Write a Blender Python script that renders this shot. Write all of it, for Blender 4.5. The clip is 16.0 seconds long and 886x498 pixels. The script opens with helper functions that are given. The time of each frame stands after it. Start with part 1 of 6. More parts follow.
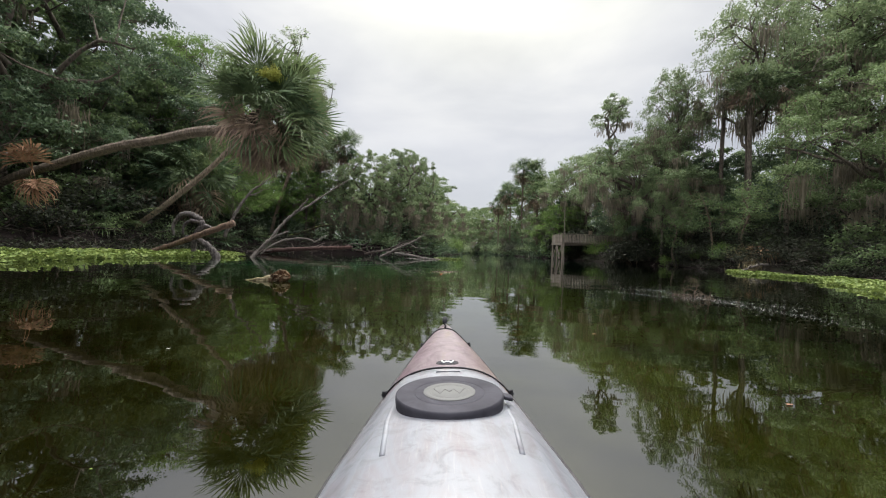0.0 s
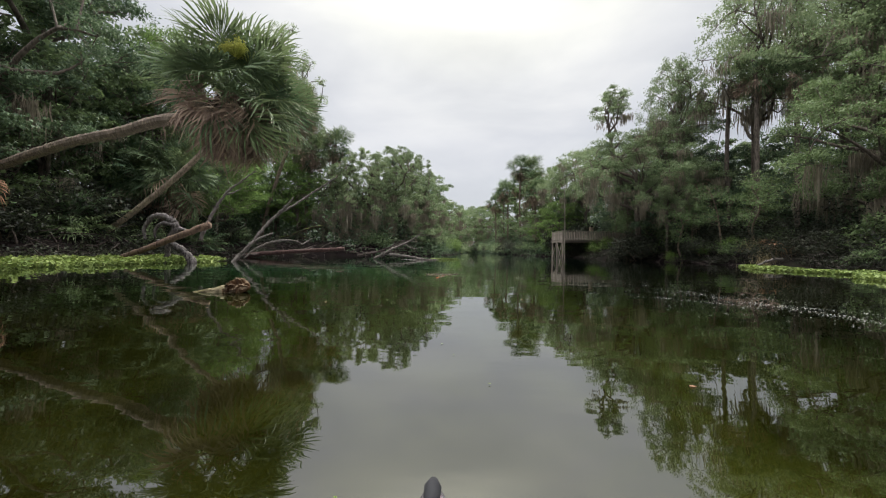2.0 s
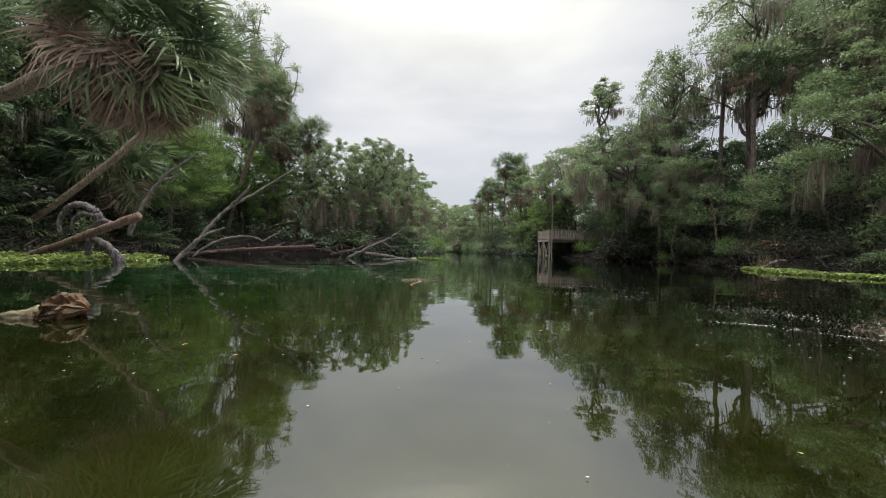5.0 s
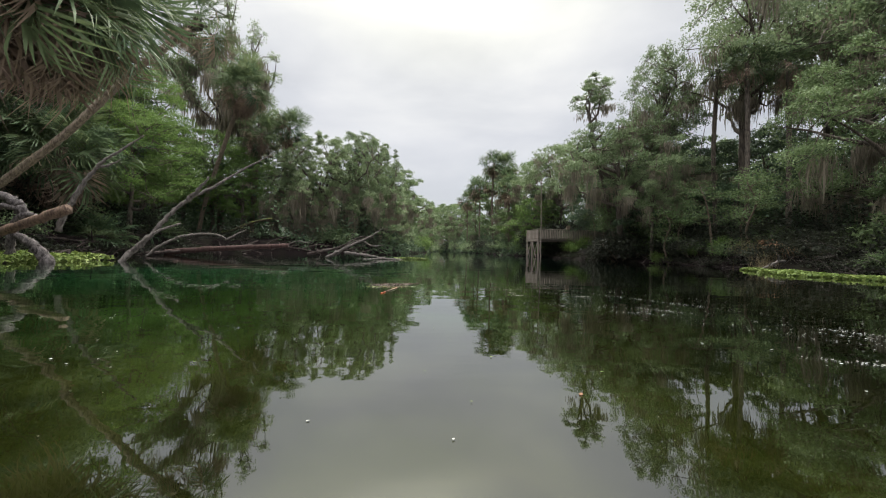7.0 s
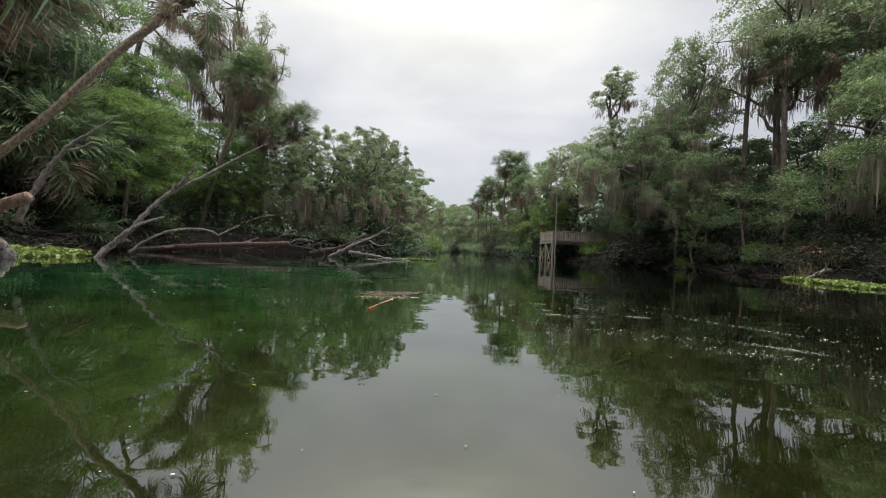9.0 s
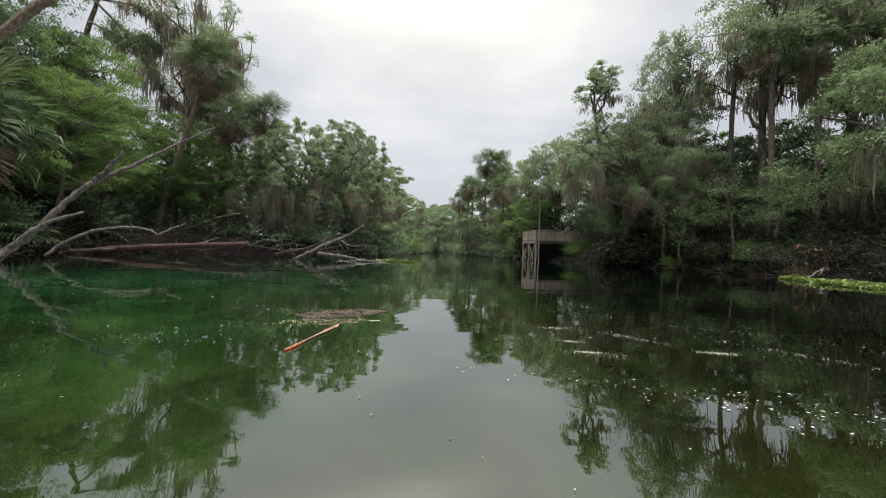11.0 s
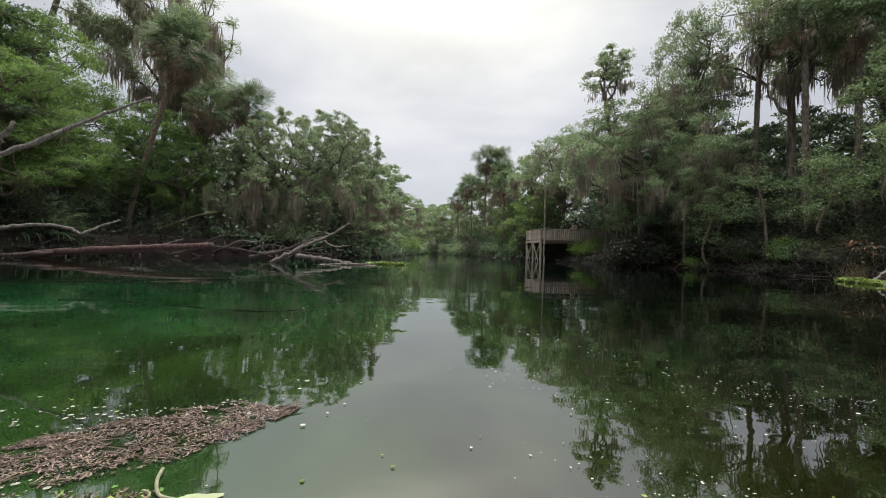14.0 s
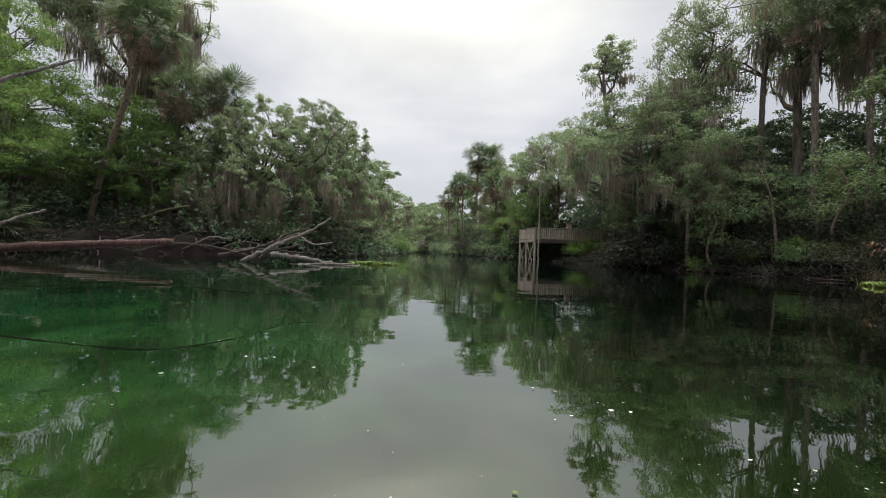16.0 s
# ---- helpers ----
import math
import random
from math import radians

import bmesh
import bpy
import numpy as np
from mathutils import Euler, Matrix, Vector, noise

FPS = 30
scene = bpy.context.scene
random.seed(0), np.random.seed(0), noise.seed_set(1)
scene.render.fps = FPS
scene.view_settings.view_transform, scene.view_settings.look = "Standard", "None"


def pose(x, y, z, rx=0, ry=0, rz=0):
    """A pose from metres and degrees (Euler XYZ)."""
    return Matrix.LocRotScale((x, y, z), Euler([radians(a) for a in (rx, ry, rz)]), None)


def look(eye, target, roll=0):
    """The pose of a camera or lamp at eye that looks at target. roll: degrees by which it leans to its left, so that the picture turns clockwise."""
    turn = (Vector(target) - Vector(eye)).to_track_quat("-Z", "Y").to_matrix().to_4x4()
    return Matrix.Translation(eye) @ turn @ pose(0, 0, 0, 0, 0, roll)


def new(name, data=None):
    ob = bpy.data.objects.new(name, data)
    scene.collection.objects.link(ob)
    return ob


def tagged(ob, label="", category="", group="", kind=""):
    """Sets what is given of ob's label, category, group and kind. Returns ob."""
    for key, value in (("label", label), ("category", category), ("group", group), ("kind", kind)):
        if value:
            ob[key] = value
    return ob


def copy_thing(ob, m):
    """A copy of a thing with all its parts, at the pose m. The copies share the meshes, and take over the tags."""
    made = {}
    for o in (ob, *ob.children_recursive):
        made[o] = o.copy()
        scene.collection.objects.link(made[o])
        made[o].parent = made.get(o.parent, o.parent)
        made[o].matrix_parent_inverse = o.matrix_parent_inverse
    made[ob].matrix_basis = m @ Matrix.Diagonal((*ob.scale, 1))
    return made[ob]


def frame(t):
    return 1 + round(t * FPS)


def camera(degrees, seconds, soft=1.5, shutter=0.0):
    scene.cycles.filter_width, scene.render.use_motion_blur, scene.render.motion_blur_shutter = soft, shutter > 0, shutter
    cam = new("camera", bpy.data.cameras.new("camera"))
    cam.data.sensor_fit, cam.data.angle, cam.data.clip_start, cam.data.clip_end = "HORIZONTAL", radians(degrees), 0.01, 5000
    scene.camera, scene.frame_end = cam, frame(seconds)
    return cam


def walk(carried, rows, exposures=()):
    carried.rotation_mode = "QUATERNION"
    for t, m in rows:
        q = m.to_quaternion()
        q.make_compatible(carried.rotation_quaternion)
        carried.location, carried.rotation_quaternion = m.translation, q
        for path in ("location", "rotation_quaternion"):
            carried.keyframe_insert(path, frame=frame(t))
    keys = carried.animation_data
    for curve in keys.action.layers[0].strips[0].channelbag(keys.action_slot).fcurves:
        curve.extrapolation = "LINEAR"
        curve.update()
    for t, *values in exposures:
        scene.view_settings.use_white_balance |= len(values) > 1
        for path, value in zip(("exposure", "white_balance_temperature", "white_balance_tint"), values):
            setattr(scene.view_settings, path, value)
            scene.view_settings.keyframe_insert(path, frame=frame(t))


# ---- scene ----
cam = camera(97.6, 16.0, 1.1)
PATH = [
    (0, (0.070, 0.039, 0.68), (0.065, 2.039, 0.686), 2.1),
    (0.5, (0.063, 0.366, 0.68), (0.046, 2.366, 0.684), 2.6),
    (1, (0.054, 0.703, 0.68), (0.029, 2.703, 0.684), 2.9),
    (1.5, (0.069, 1.050, 0.68), (0.048, 3.050, 0.686), 2.4),
    (2, (0.095, 1.411, 0.68), (0.103, 3.411, 0.686), 1.0),
    (2.5, (0.120, 1.781, 0.68), (0.171, 3.780, 0.686), 0.8),
    (3, (0.142, 2.141, 0.68), (0.229, 4.140, 0.683), 1.0),
    (3.5, (0.169, 2.503, 0.68), (0.276, 4.500, 0.685), 0.7),
    (4, (0.187, 2.852, 0.68), (0.288, 4.849, 0.686), 1.1),
    (4.2, (0.195, 3.009, 0.68), (0.284, 5.007, 0.685), 1.4),
    (6.5, (0.380, 4.716, 0.68), (0.513, 6.712, 0.681), 1.4),
    (7, (0.425, 5.101, 0.68), (0.584, 7.095, 0.681), 1.5),
    (7.5, (0.463, 5.493, 0.68), (0.627, 7.486, 0.684), 1.4),
    (8, (0.464, 5.874, 0.68), (0.608, 7.869, 0.686), 1.8),
    (8.5, (0.463, 6.249, 0.68), (0.583, 8.246, 0.686), 2.2),
    (9, (0.539, 6.608, 0.68), (0.646, 8.605, 0.684), 2.5),
    (9.5, (0.614, 7.014, 0.68), (0.741, 9.010, 0.687), 1.9),
    (9.7, (0.674, 7.199, 0.68), (0.820, 9.194, 0.689), 1.6),
    (11.8, (0.746, 8.961, 0.68), (0.962, 10.949, 0.690), 2.4),
    (12, (0.769, 9.136, 0.68), (0.971, 11.126, 0.690), 2.4),
    (12.5, (0.807, 9.570, 0.68), (0.989, 11.561, 0.688), 1.9),
    (13, (0.857, 9.988, 0.68), (1.033, 11.980, 0.689), 1.7),
    (13.5, (0.961, 10.415, 0.68), (1.153, 12.406, 0.691), 2.0),
    (14, (0.985, 10.877, 0.68), (1.196, 12.866, 0.694), 1.7),
    (14.5, (0.989, 11.290, 0.68), (1.215, 13.277, 0.692), 2.4),
    (15, (1.006, 11.693, 0.68), (1.248, 13.678, 0.689), 3.0),
    (15.5, (1.038, 12.062, 0.68), (1.292, 14.046, 0.690), 2.6),
    (16, (1.077, 12.462, 0.68), (1.341, 14.445, 0.691), 2.1),
]
walk(cam, [(t, look(eye, target, roll)) for t, eye, target, roll in PATH])

# ---- sky and light ----
SUN_AZ, SUN_EL = radians(5), radians(52)
SUN_DIR = Vector((math.sin(SUN_AZ) * math.cos(SUN_EL), math.cos(SUN_AZ) * math.cos(SUN_EL), math.sin(SUN_EL)))
SKY_STRENGTH, SUN_STRENGTH = 0.118, 1.5
scene.view_settings.exposure = 0.31


class Nodes:
    """Short hand for node trees."""

    def __init__(self, tree):
        self.tree = tree
        tree.nodes.clear()

    def add(self, kind, inputs=(), operation="", use_clamp=False):
        n = self.tree.nodes.new(kind)
        if operation:
            n.operation = operation
        if use_clamp:
            n.use_clamp = True
        for k, v in dict(inputs).items():
            if isinstance(v, bpy.types.NodeSocket):
                self.tree.links.new(v, n.inputs[k])
            else:
                n.inputs[k].default_value = v
        return n

    def ramp(self, fac, stops, interp="LINEAR"):
        n = self.add("ShaderNodeValToRGB", {0: fac})
        n.color_ramp.interpolation = interp
        while len(n.color_ramp.elements) < len(stops):
            n.color_ramp.elements.new(0.5)
        for e, (p, c) in zip(n.color_ramp.elements, stops):
            e.position = p
            e.color = (*c, 1) if len(c) == 3 else c
        return n.outputs[0]

    def mix(self, fac, a, b, blend="MIX"):
        n = self.add("ShaderNodeMix")
        n.data_type, n.blend_type = "RGBA", blend
        for k, v in ((0, fac), (6, a), (7, b)):
            if isinstance(v, bpy.types.NodeSocket):
                self.tree.links.new(v, n.inputs[k])
            else:
                n.inputs[k].default_value = v if k == 0 else (*v, 1)
        return n.outputs[2]

    def math(self, op, a, b=0.0, clamp=False):
        return self.add("ShaderNodeMath", {0: a, 1: b}, operation=op, use_clamp=clamp).outputs[0]

    def noise(self, vec, scale, detail=4.0, rough=0.55, dist=0.0):
        return self.add("ShaderNodeTexNoise", {"Vector": vec, "Scale": scale, "Detail": detail, "Roughness": rough, "Distortion": dist}).outputs[0]


world = bpy.data.worlds.new("overcast_sky")
scene.world = world
world.use_nodes = True
W = Nodes(world.node_tree)
direction = W.add("ShaderNodeTexCoord").outputs["Generated"]
sky_node = W.add("ShaderNodeTexSky")
sky_node.sky_type, sky_node.sun_disc, sky_node.sun_elevation, sky_node.sun_rotation = "NISHITA", False, SUN_EL, SUN_AZ
nishita = sky_node.outputs[0]
stretched = W.add("ShaderNodeMapping", {"Vector": direction, "Scale": (1.0, 1.0, 2.6)}).outputs[0]
cloud = W.noise(stretched, 2.1, 5.0, 0.5, 0.3)
cloud = W.ramp(cloud, [(0.32, (4.35, 4.44, 4.66)), (0.50, (5.3, 5.37, 5.5)), (0.66, (6.3, 6.3, 6.25))])
rise = W.add("ShaderNodeSeparateXYZ", {0: direction}).outputs[2]
overhead = W.ramp(rise, [(0.0, (1.0, 1.0, 1.01)), (0.3, (1.0, 1.0, 1.0)), (0.5, (1.06, 1.06, 1.06)), (0.58, (1.2, 1.2, 1.2)), (0.68, (4.0, 4.0, 3.96)), (0.8, (7.2, 7.2, 7.1)), (1.0, (11.0, 11.0, 10.8))])
cloud = W.mix(1.0, cloud, overhead, "MULTIPLY")
toward = W.add("ShaderNodeVectorMath", {0: direction, 1: tuple(SUN_DIR)}, operation="DOT_PRODUCT").outputs["Value"]
veil = W.ramp(toward, [(0.0, (0.8, 0.8, 0.82)), (0.7, (0.82, 0.83, 0.86)), (0.80, (0.93, 0.93, 0.95)), (0.87, (1.06, 1.05, 1.02)), (0.92, (1.23, 1.21, 1.09)), (0.955, (1.6, 1.57, 1.38)), (1.0, (3.0, 2.9, 2.7))])
cloud = W.mix(1.0, cloud, veil, "MULTIPLY")
sky = W.mix(0.93, nishita, cloud)
back = W.add("ShaderNodeBackground", {"Color": sky, "Strength": SKY_STRENGTH})
W.add("ShaderNodeOutputWorld", {"Surface": back.outputs[0]})

sun = new("sun", bpy.data.lights.new("sun", "SUN"))
sun.data.energy, sun.data.angle, sun.data.color = SUN_STRENGTH, radians(25), (1.0, 0.96, 0.9)
sun.matrix_world = look(SUN_DIR * 100, (0, 0, 0))


# ---- materials ----
def material(name):
    m = bpy.data.materials.new(name)
    m.use_nodes = True
    return m, Nodes(m.node_tree)


def finish(n, color, rough=0.7, bump=None, strength=0.3, distance=0.02, **more):
    inputs = {"Base Color": color, "Roughness": rough}
    inputs.update({k.replace("_", " "): v for k, v in more.items()})
    if bump is not None:
        inputs["Normal"] = n.add("ShaderNodeBump", {"Height": bump, "Strength": strength, "Distance": distance}).outputs[0]
    p = n.add("ShaderNodeBsdfPrincipled", inputs)
    n.add("ShaderNodeOutputMaterial", {"Surface": p.outputs[0]})


def leaf_material(name, dark, mid, light, rough=0.5, through_light=0.34, single=0.55, patchy=0.55):
    m, n = material(name)
    isle = n.add("ShaderNodeNewGeometry").outputs["Random Per Island"]
    tree_random = n.add("ShaderNodeObjectInfo").outputs["Random"]
    pos = n.add("ShaderNodeNewGeometry").outputs["Position"]
    patch = n.noise(pos, 0.45, 3.0)
    fac = n.math("ADD", n.math("MULTIPLY", isle, single), n.math("MULTIPLY", patch, patchy))
    fac = n.math("ADD", fac, n.math("MULTIPLY", n.math("SUBTRACT", tree_random, 0.5), 0.3), True)
    col = n.ramp(fac, [(0.1, dark), (0.5, mid), (0.95, light)])
    p = n.add("ShaderNodeBsdfPrincipled", {"Base Color": col, "Roughness": rough, "Specular IOR Level": 0.16})
    tr = n.add("ShaderNodeBsdfTranslucent", {"Color": n.mix(0.35, col, light)})
    mix = n.add("ShaderNodeMixShader", {0: through_light, 1: p.outputs[0], 2: tr.outputs[0]})
    n.add("ShaderNodeOutputMaterial", {"Surface": mix.outputs[0]})
    return m


OAK_LEAF = leaf_material("oak_leaf", (0.044, 0.07, 0.031), (0.096, 0.142, 0.06), (0.172, 0.225, 0.1), 0.5, 0.4)
OAK_GREY = leaf_material("oak_leaf_greyish", (0.064, 0.095, 0.047), (0.14, 0.19, 0.092), (0.235, 0.285, 0.148), 0.5, 0.44)
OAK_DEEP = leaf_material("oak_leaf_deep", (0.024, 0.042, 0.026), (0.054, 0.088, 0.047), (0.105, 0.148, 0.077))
BRIGHT_LEAF = leaf_material("bright_leaf", (0.042, 0.08, 0.022), (0.09, 0.155, 0.04), (0.175, 0.25, 0.066), 0.5, 0.48)
# near-black leaf colour: the shade under the canopy is put into it
SHADE_TONED_LEAF = leaf_material("shade_toned_leaf", (0.009, 0.0105, 0.0075), (0.021, 0.0245, 0.0155), (0.05, 0.056, 0.033))
PALM_LEAF = leaf_material("palm_leaf", (0.022, 0.045, 0.028), (0.056, 0.1, 0.052), (0.155, 0.185, 0.078), 0.55, 0.34, 0.95, 0.15)
YOUNG_PALM = leaf_material("young_palm_leaf", (0.2, 0.22, 0.04), (0.38, 0.4, 0.08), (0.55, 0.55, 0.16), 0.6)
DEAD_PALM = leaf_material("dead_palm_leaf", (0.05, 0.032, 0.03), (0.16, 0.11, 0.088), (0.34, 0.26, 0.18), 0.8, 0.15, 0.95, 0.15)
ORANGE_PALM = leaf_material("withered_palm_leaf", (0.1, 0.05, 0.028), (0.21, 0.115, 0.068), (0.34, 0.225, 0.14), 0.8, 0.2)
MOSS = leaf_material("spanish_moss", (0.08, 0.068, 0.05), (0.165, 0.142, 0.108), (0.27, 0.235, 0.18), 0.9, 0.25)
PAD_LEAF = leaf_material("pad_leaf", (0.035, 0.062, 0.012), (0.085, 0.125, 0.026), (0.165, 0.205, 0.055), 0.6, 0.2)
GRASS_DRY = leaf_material("dry_grass", (0.10, 0.08, 0.04), (0.22, 0.18, 0.10), (0.36, 0.31, 0.2), 0.9, 0.2)
LITTER = leaf_material("litter", (0.05, 0.03, 0.018), (0.16, 0.10, 0.06), (0.36, 0.26, 0.17), 0.85, 0.05)
RAFT = leaf_material("sodden_litter", (0.014, 0.0085, 0.0075), (0.058, 0.037, 0.031), (0.16, 0.118, 0.1), 0.7, 0.05, 0.95, 0.3)
PALE_WEED = leaf_material("limp_reed_leaf", (0.1, 0.12, 0.06), (0.16, 0.18, 0.1), (0.24, 0.26, 0.16), 0.7, 0.1)
FOAM_TAN = leaf_material("foam_tan", (0.10, 0.10, 0.075), (0.185, 0.18, 0.145), (0.31, 0.30, 0.26), 0.85, 0.1)
FOAM = leaf_material("foam_fleck", (0.12, 0.124, 0.1), (0.25, 0.253, 0.22), (0.43, 0.43, 0.4), 0.8, 0.1)


def wood_material(name, dark, light, scale=6.0, rough=0.9, moss=None, strength=0.6, each=0.0, gloss=0.2):
    m, n = material(name)
    co = n.add("ShaderNodeTexCoord").outputs["Object"]
    grain = n.noise(n.add("ShaderNodeMapping", {"Vector": co, "Scale": (scale, scale, scale * 0.25)}).outputs[0], 2.0, 6.0, 0.65, 0.4)
    blotch = n.noise(co, 0.9, 4.0)
    col = n.ramp(grain, [(0.36, dark), (0.64, light)])
    col = n.mix(n.math("MULTIPLY", blotch, 0.55), col, tuple(0.45 * c for c in dark))
    if each:
        col = n.mix(n.math("MULTIPLY", n.add("ShaderNodeObjectInfo").outputs["Random"], each), col, tuple(0.4 * c for c in dark))
    if moss:
        top = n.add("ShaderNodeSeparateXYZ", {0: n.add("ShaderNodeNewGeometry").outputs["Normal"]}).outputs[2]
        growth = n.math("MULTIPLY", n.math("ADD", top, 0.25, True), n.ramp(n.noise(co, 2.2, 5.0), [(0.38, (0, 0, 0)), (0.55, (1, 1, 1))]))
        col = n.mix(growth, col, moss)
    finish(n, col, rough, grain, strength, 0.03, Specular_IOR_Level=gloss)
    return m


OAK_BARK = wood_material("oak_bark", (0.045, 0.036, 0.028), (0.17, 0.14, 0.115))
PALM_BARK = wood_material("palm_bark", (0.06, 0.045, 0.034), (0.24, 0.188, 0.145), 9.0)
PALM_TAN = wood_material("palm_bark_tan", (0.09, 0.068, 0.05), (0.34, 0.27, 0.205), 9.0)
PALM_DARK = wood_material("palm_boots", (0.03, 0.025, 0.02), (0.12, 0.09, 0.065), 9.0)
GREY_WOOD = wood_material("bleached_wood", (0.045, 0.038, 0.035), (0.2, 0.175, 0.155), 9.0)
DARK_WOOD = wood_material("wet_wood", (0.02, 0.015, 0.013), (0.085, 0.064, 0.056), 7.0)
RED_WOOD = wood_material("reddish_log", (0.024, 0.013, 0.012), (0.098, 0.056, 0.047), 6.0)
HEAD_WOOD = wood_material("split_log", (0.012, 0.006, 0.004), (0.12, 0.062, 0.032), 5.0, 0.9, (0.12, 0.09, 0.058), 1.0, 0.0, 0.05)
NECK_WOOD = wood_material("silted_log", (0.07, 0.056, 0.034), (0.19, 0.155, 0.1), 5.0, 0.85, (0.11, 0.095, 0.035), 0.8)
MOSSY_WOOD = wood_material("mossy_log", (0.05, 0.04, 0.03), (0.17, 0.13, 0.09), 6.0, 0.9, (0.13, 0.17, 0.03))
BROWN_LOG = wood_material("brown_log", (0.05, 0.031, 0.023), (0.2, 0.135, 0.095), 8.0, 0.9, None, 1.0)
DRIFT = wood_material("driftwood_grey", (0.03, 0.025, 0.024), (0.165, 0.145, 0.138), 10.0, 0.9, None, 1.0)
SUNK_WOOD = wood_material("waterlogged_wood", (0.003, 0.004, 0.002), (0.012, 0.014, 0.008), 7.0, 1.0, None, 0.3, 0.0, 0.0)
PLANK = wood_material("weathered_plank", (0.2, 0.168, 0.138), (0.42, 0.36, 0.30), 5.0, 0.85, None, 0.3, 0.6)
STEM_ORANGE = wood_material("orange_palm_stem", (0.2, 0.04, 0.016), (0.4, 0.12, 0.045), 9.0, 0.7, None, 0.2)
PALE_STALK = wood_material("reed_stalk", (0.11, 0.11, 0.06), (0.24, 0.23, 0.15), 9.0)
TWIG = wood_material("twig", (0.06, 0.042, 0.03), (0.2, 0.15, 0.11), 9.0)


def soil_material():
    m, n = material("soil_with_shade")
    pos = n.add("ShaderNodeNewGeometry").outputs["Position"]
    z = n.add("ShaderNodeSeparateXYZ", {0: pos}).outputs[2]
    fine = n.noise(pos, 7.0, 6.0, 0.65)
    coarse = n.noise(pos, 0.7, 4.0)
    # land colours set darker than wet muck, to hold the canopy's shade
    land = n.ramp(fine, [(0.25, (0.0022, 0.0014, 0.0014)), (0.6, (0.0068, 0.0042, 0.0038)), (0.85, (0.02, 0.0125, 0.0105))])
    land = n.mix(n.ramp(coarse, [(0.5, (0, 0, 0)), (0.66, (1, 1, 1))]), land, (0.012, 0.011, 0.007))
    weed = n.noise(pos, 1.6, 6.0, 0.7, 0.8)
    bed = n.ramp(weed, [(0.3, (0.012, 0.030, 0.012)), (0.52, (0.04, 0.105, 0.035)), (0.75, (0.10, 0.22, 0.075))])
    under = n.ramp(n.math("MULTIPLY", z, -4.0), [(0.0, (0, 0, 0)), (0.5, (1, 1, 1))])
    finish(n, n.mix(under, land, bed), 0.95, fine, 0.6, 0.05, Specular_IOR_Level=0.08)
    return m


SOIL = soil_material()


def water_material():
    m, n = material("river_water")
    pos = n.add("ShaderNodeNewGeometry").outputs["Position"]
    xyz = n.add("ShaderNodeSeparateXYZ", {0: pos})
    drift = n.noise(pos, 0.16, 3.0)
    along = n.math("ADD", n.math("MULTIPLY", xyz.outputs[1], 0.045), n.math("MULTIPLY", xyz.outputs[0], -0.05))
    along = n.math("ADD", along, n.math("MULTIPLY", n.math("SUBTRACT", drift, 0.5), 0.8), True)
    body = n.ramp(along, [(0.05, (0.0076, 0.0084, 0.0008)), (0.35, (0.0066, 0.0086, 0.0016)), (0.55, (0.006, 0.0145, 0.003)), (0.76, (0.006, 0.0245, 0.0078)), (1.0, (0.0065, 0.036, 0.0125))])
    # far water dimmed in the colour, in place of dark grazing reflections
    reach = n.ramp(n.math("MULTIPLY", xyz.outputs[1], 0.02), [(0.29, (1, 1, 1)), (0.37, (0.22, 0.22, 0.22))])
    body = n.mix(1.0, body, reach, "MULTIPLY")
    # dark mirror image of the right-bank trees put into the body colour
    shore_mirror = n.ramp(n.math("MULTIPLY", xyz.outputs[0], 0.05, True), [(0.065, (1, 1, 1)), (0.17, (0.22, 0.24, 0.55))])
    body = n.mix(1.0, body, shore_mirror, "MULTIPLY")
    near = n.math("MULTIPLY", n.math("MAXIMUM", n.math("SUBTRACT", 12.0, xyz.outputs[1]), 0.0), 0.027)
    # left side darkened and browned: the bank's dark reflection painted in
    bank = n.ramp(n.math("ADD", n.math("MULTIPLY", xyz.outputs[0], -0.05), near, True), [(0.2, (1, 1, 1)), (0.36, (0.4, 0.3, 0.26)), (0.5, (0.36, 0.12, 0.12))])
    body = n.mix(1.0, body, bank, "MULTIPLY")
    weed = n.ramp(n.noise(pos, 1.3, 5.0, 0.6, 0.6), [(0.36, (0.5, 0.5, 0.5)), (0.62, (1.45, 1.45, 1.45))])
    body = n.mix(1.0, body, weed, "MULTIPLY")
    long_wave = n.add("ShaderNodeMapping", {"Vector": pos, "Scale": (0.55, 1.0, 1.0)}).outputs[0]
    swell = n.noise(long_wave, 1.1, 2.0, 0.4)
    ripple = n.noise(long_wave, 6.0, 2.0, 0.5)
    calm = n.ramp(n.noise(pos, 0.35, 2.0), [(0.35, (0.15, 0.15, 0.15)), (0.7, (1, 1, 1))])
    height = n.math("ADD", n.math("MULTIPLY", swell, 0.75), n.math("MULTIPLY", n.math("MULTIPLY", ripple, calm), 0.12))
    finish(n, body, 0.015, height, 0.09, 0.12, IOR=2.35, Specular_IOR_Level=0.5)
    return m


WATER = water_material()


def plastic(name, color, rough, wear, bump_scale=60.0, gloss=0.4):
    m, n = material(name)
    co = n.add("ShaderNodeTexCoord").outputs["Object"]
    scuff = n.noise(co, 9.0, 6.0, 0.65, 0.5)
    fine = n.noise(co, bump_scale, 3.0)
    finish(n, n.mix(n.ramp(scuff, [(0.42, (0, 0, 0)), (0.75, (1, 1, 1))]), color, wear), rough, fine, 0.12, 0.002, Specular_IOR_Level=gloss)
    return m


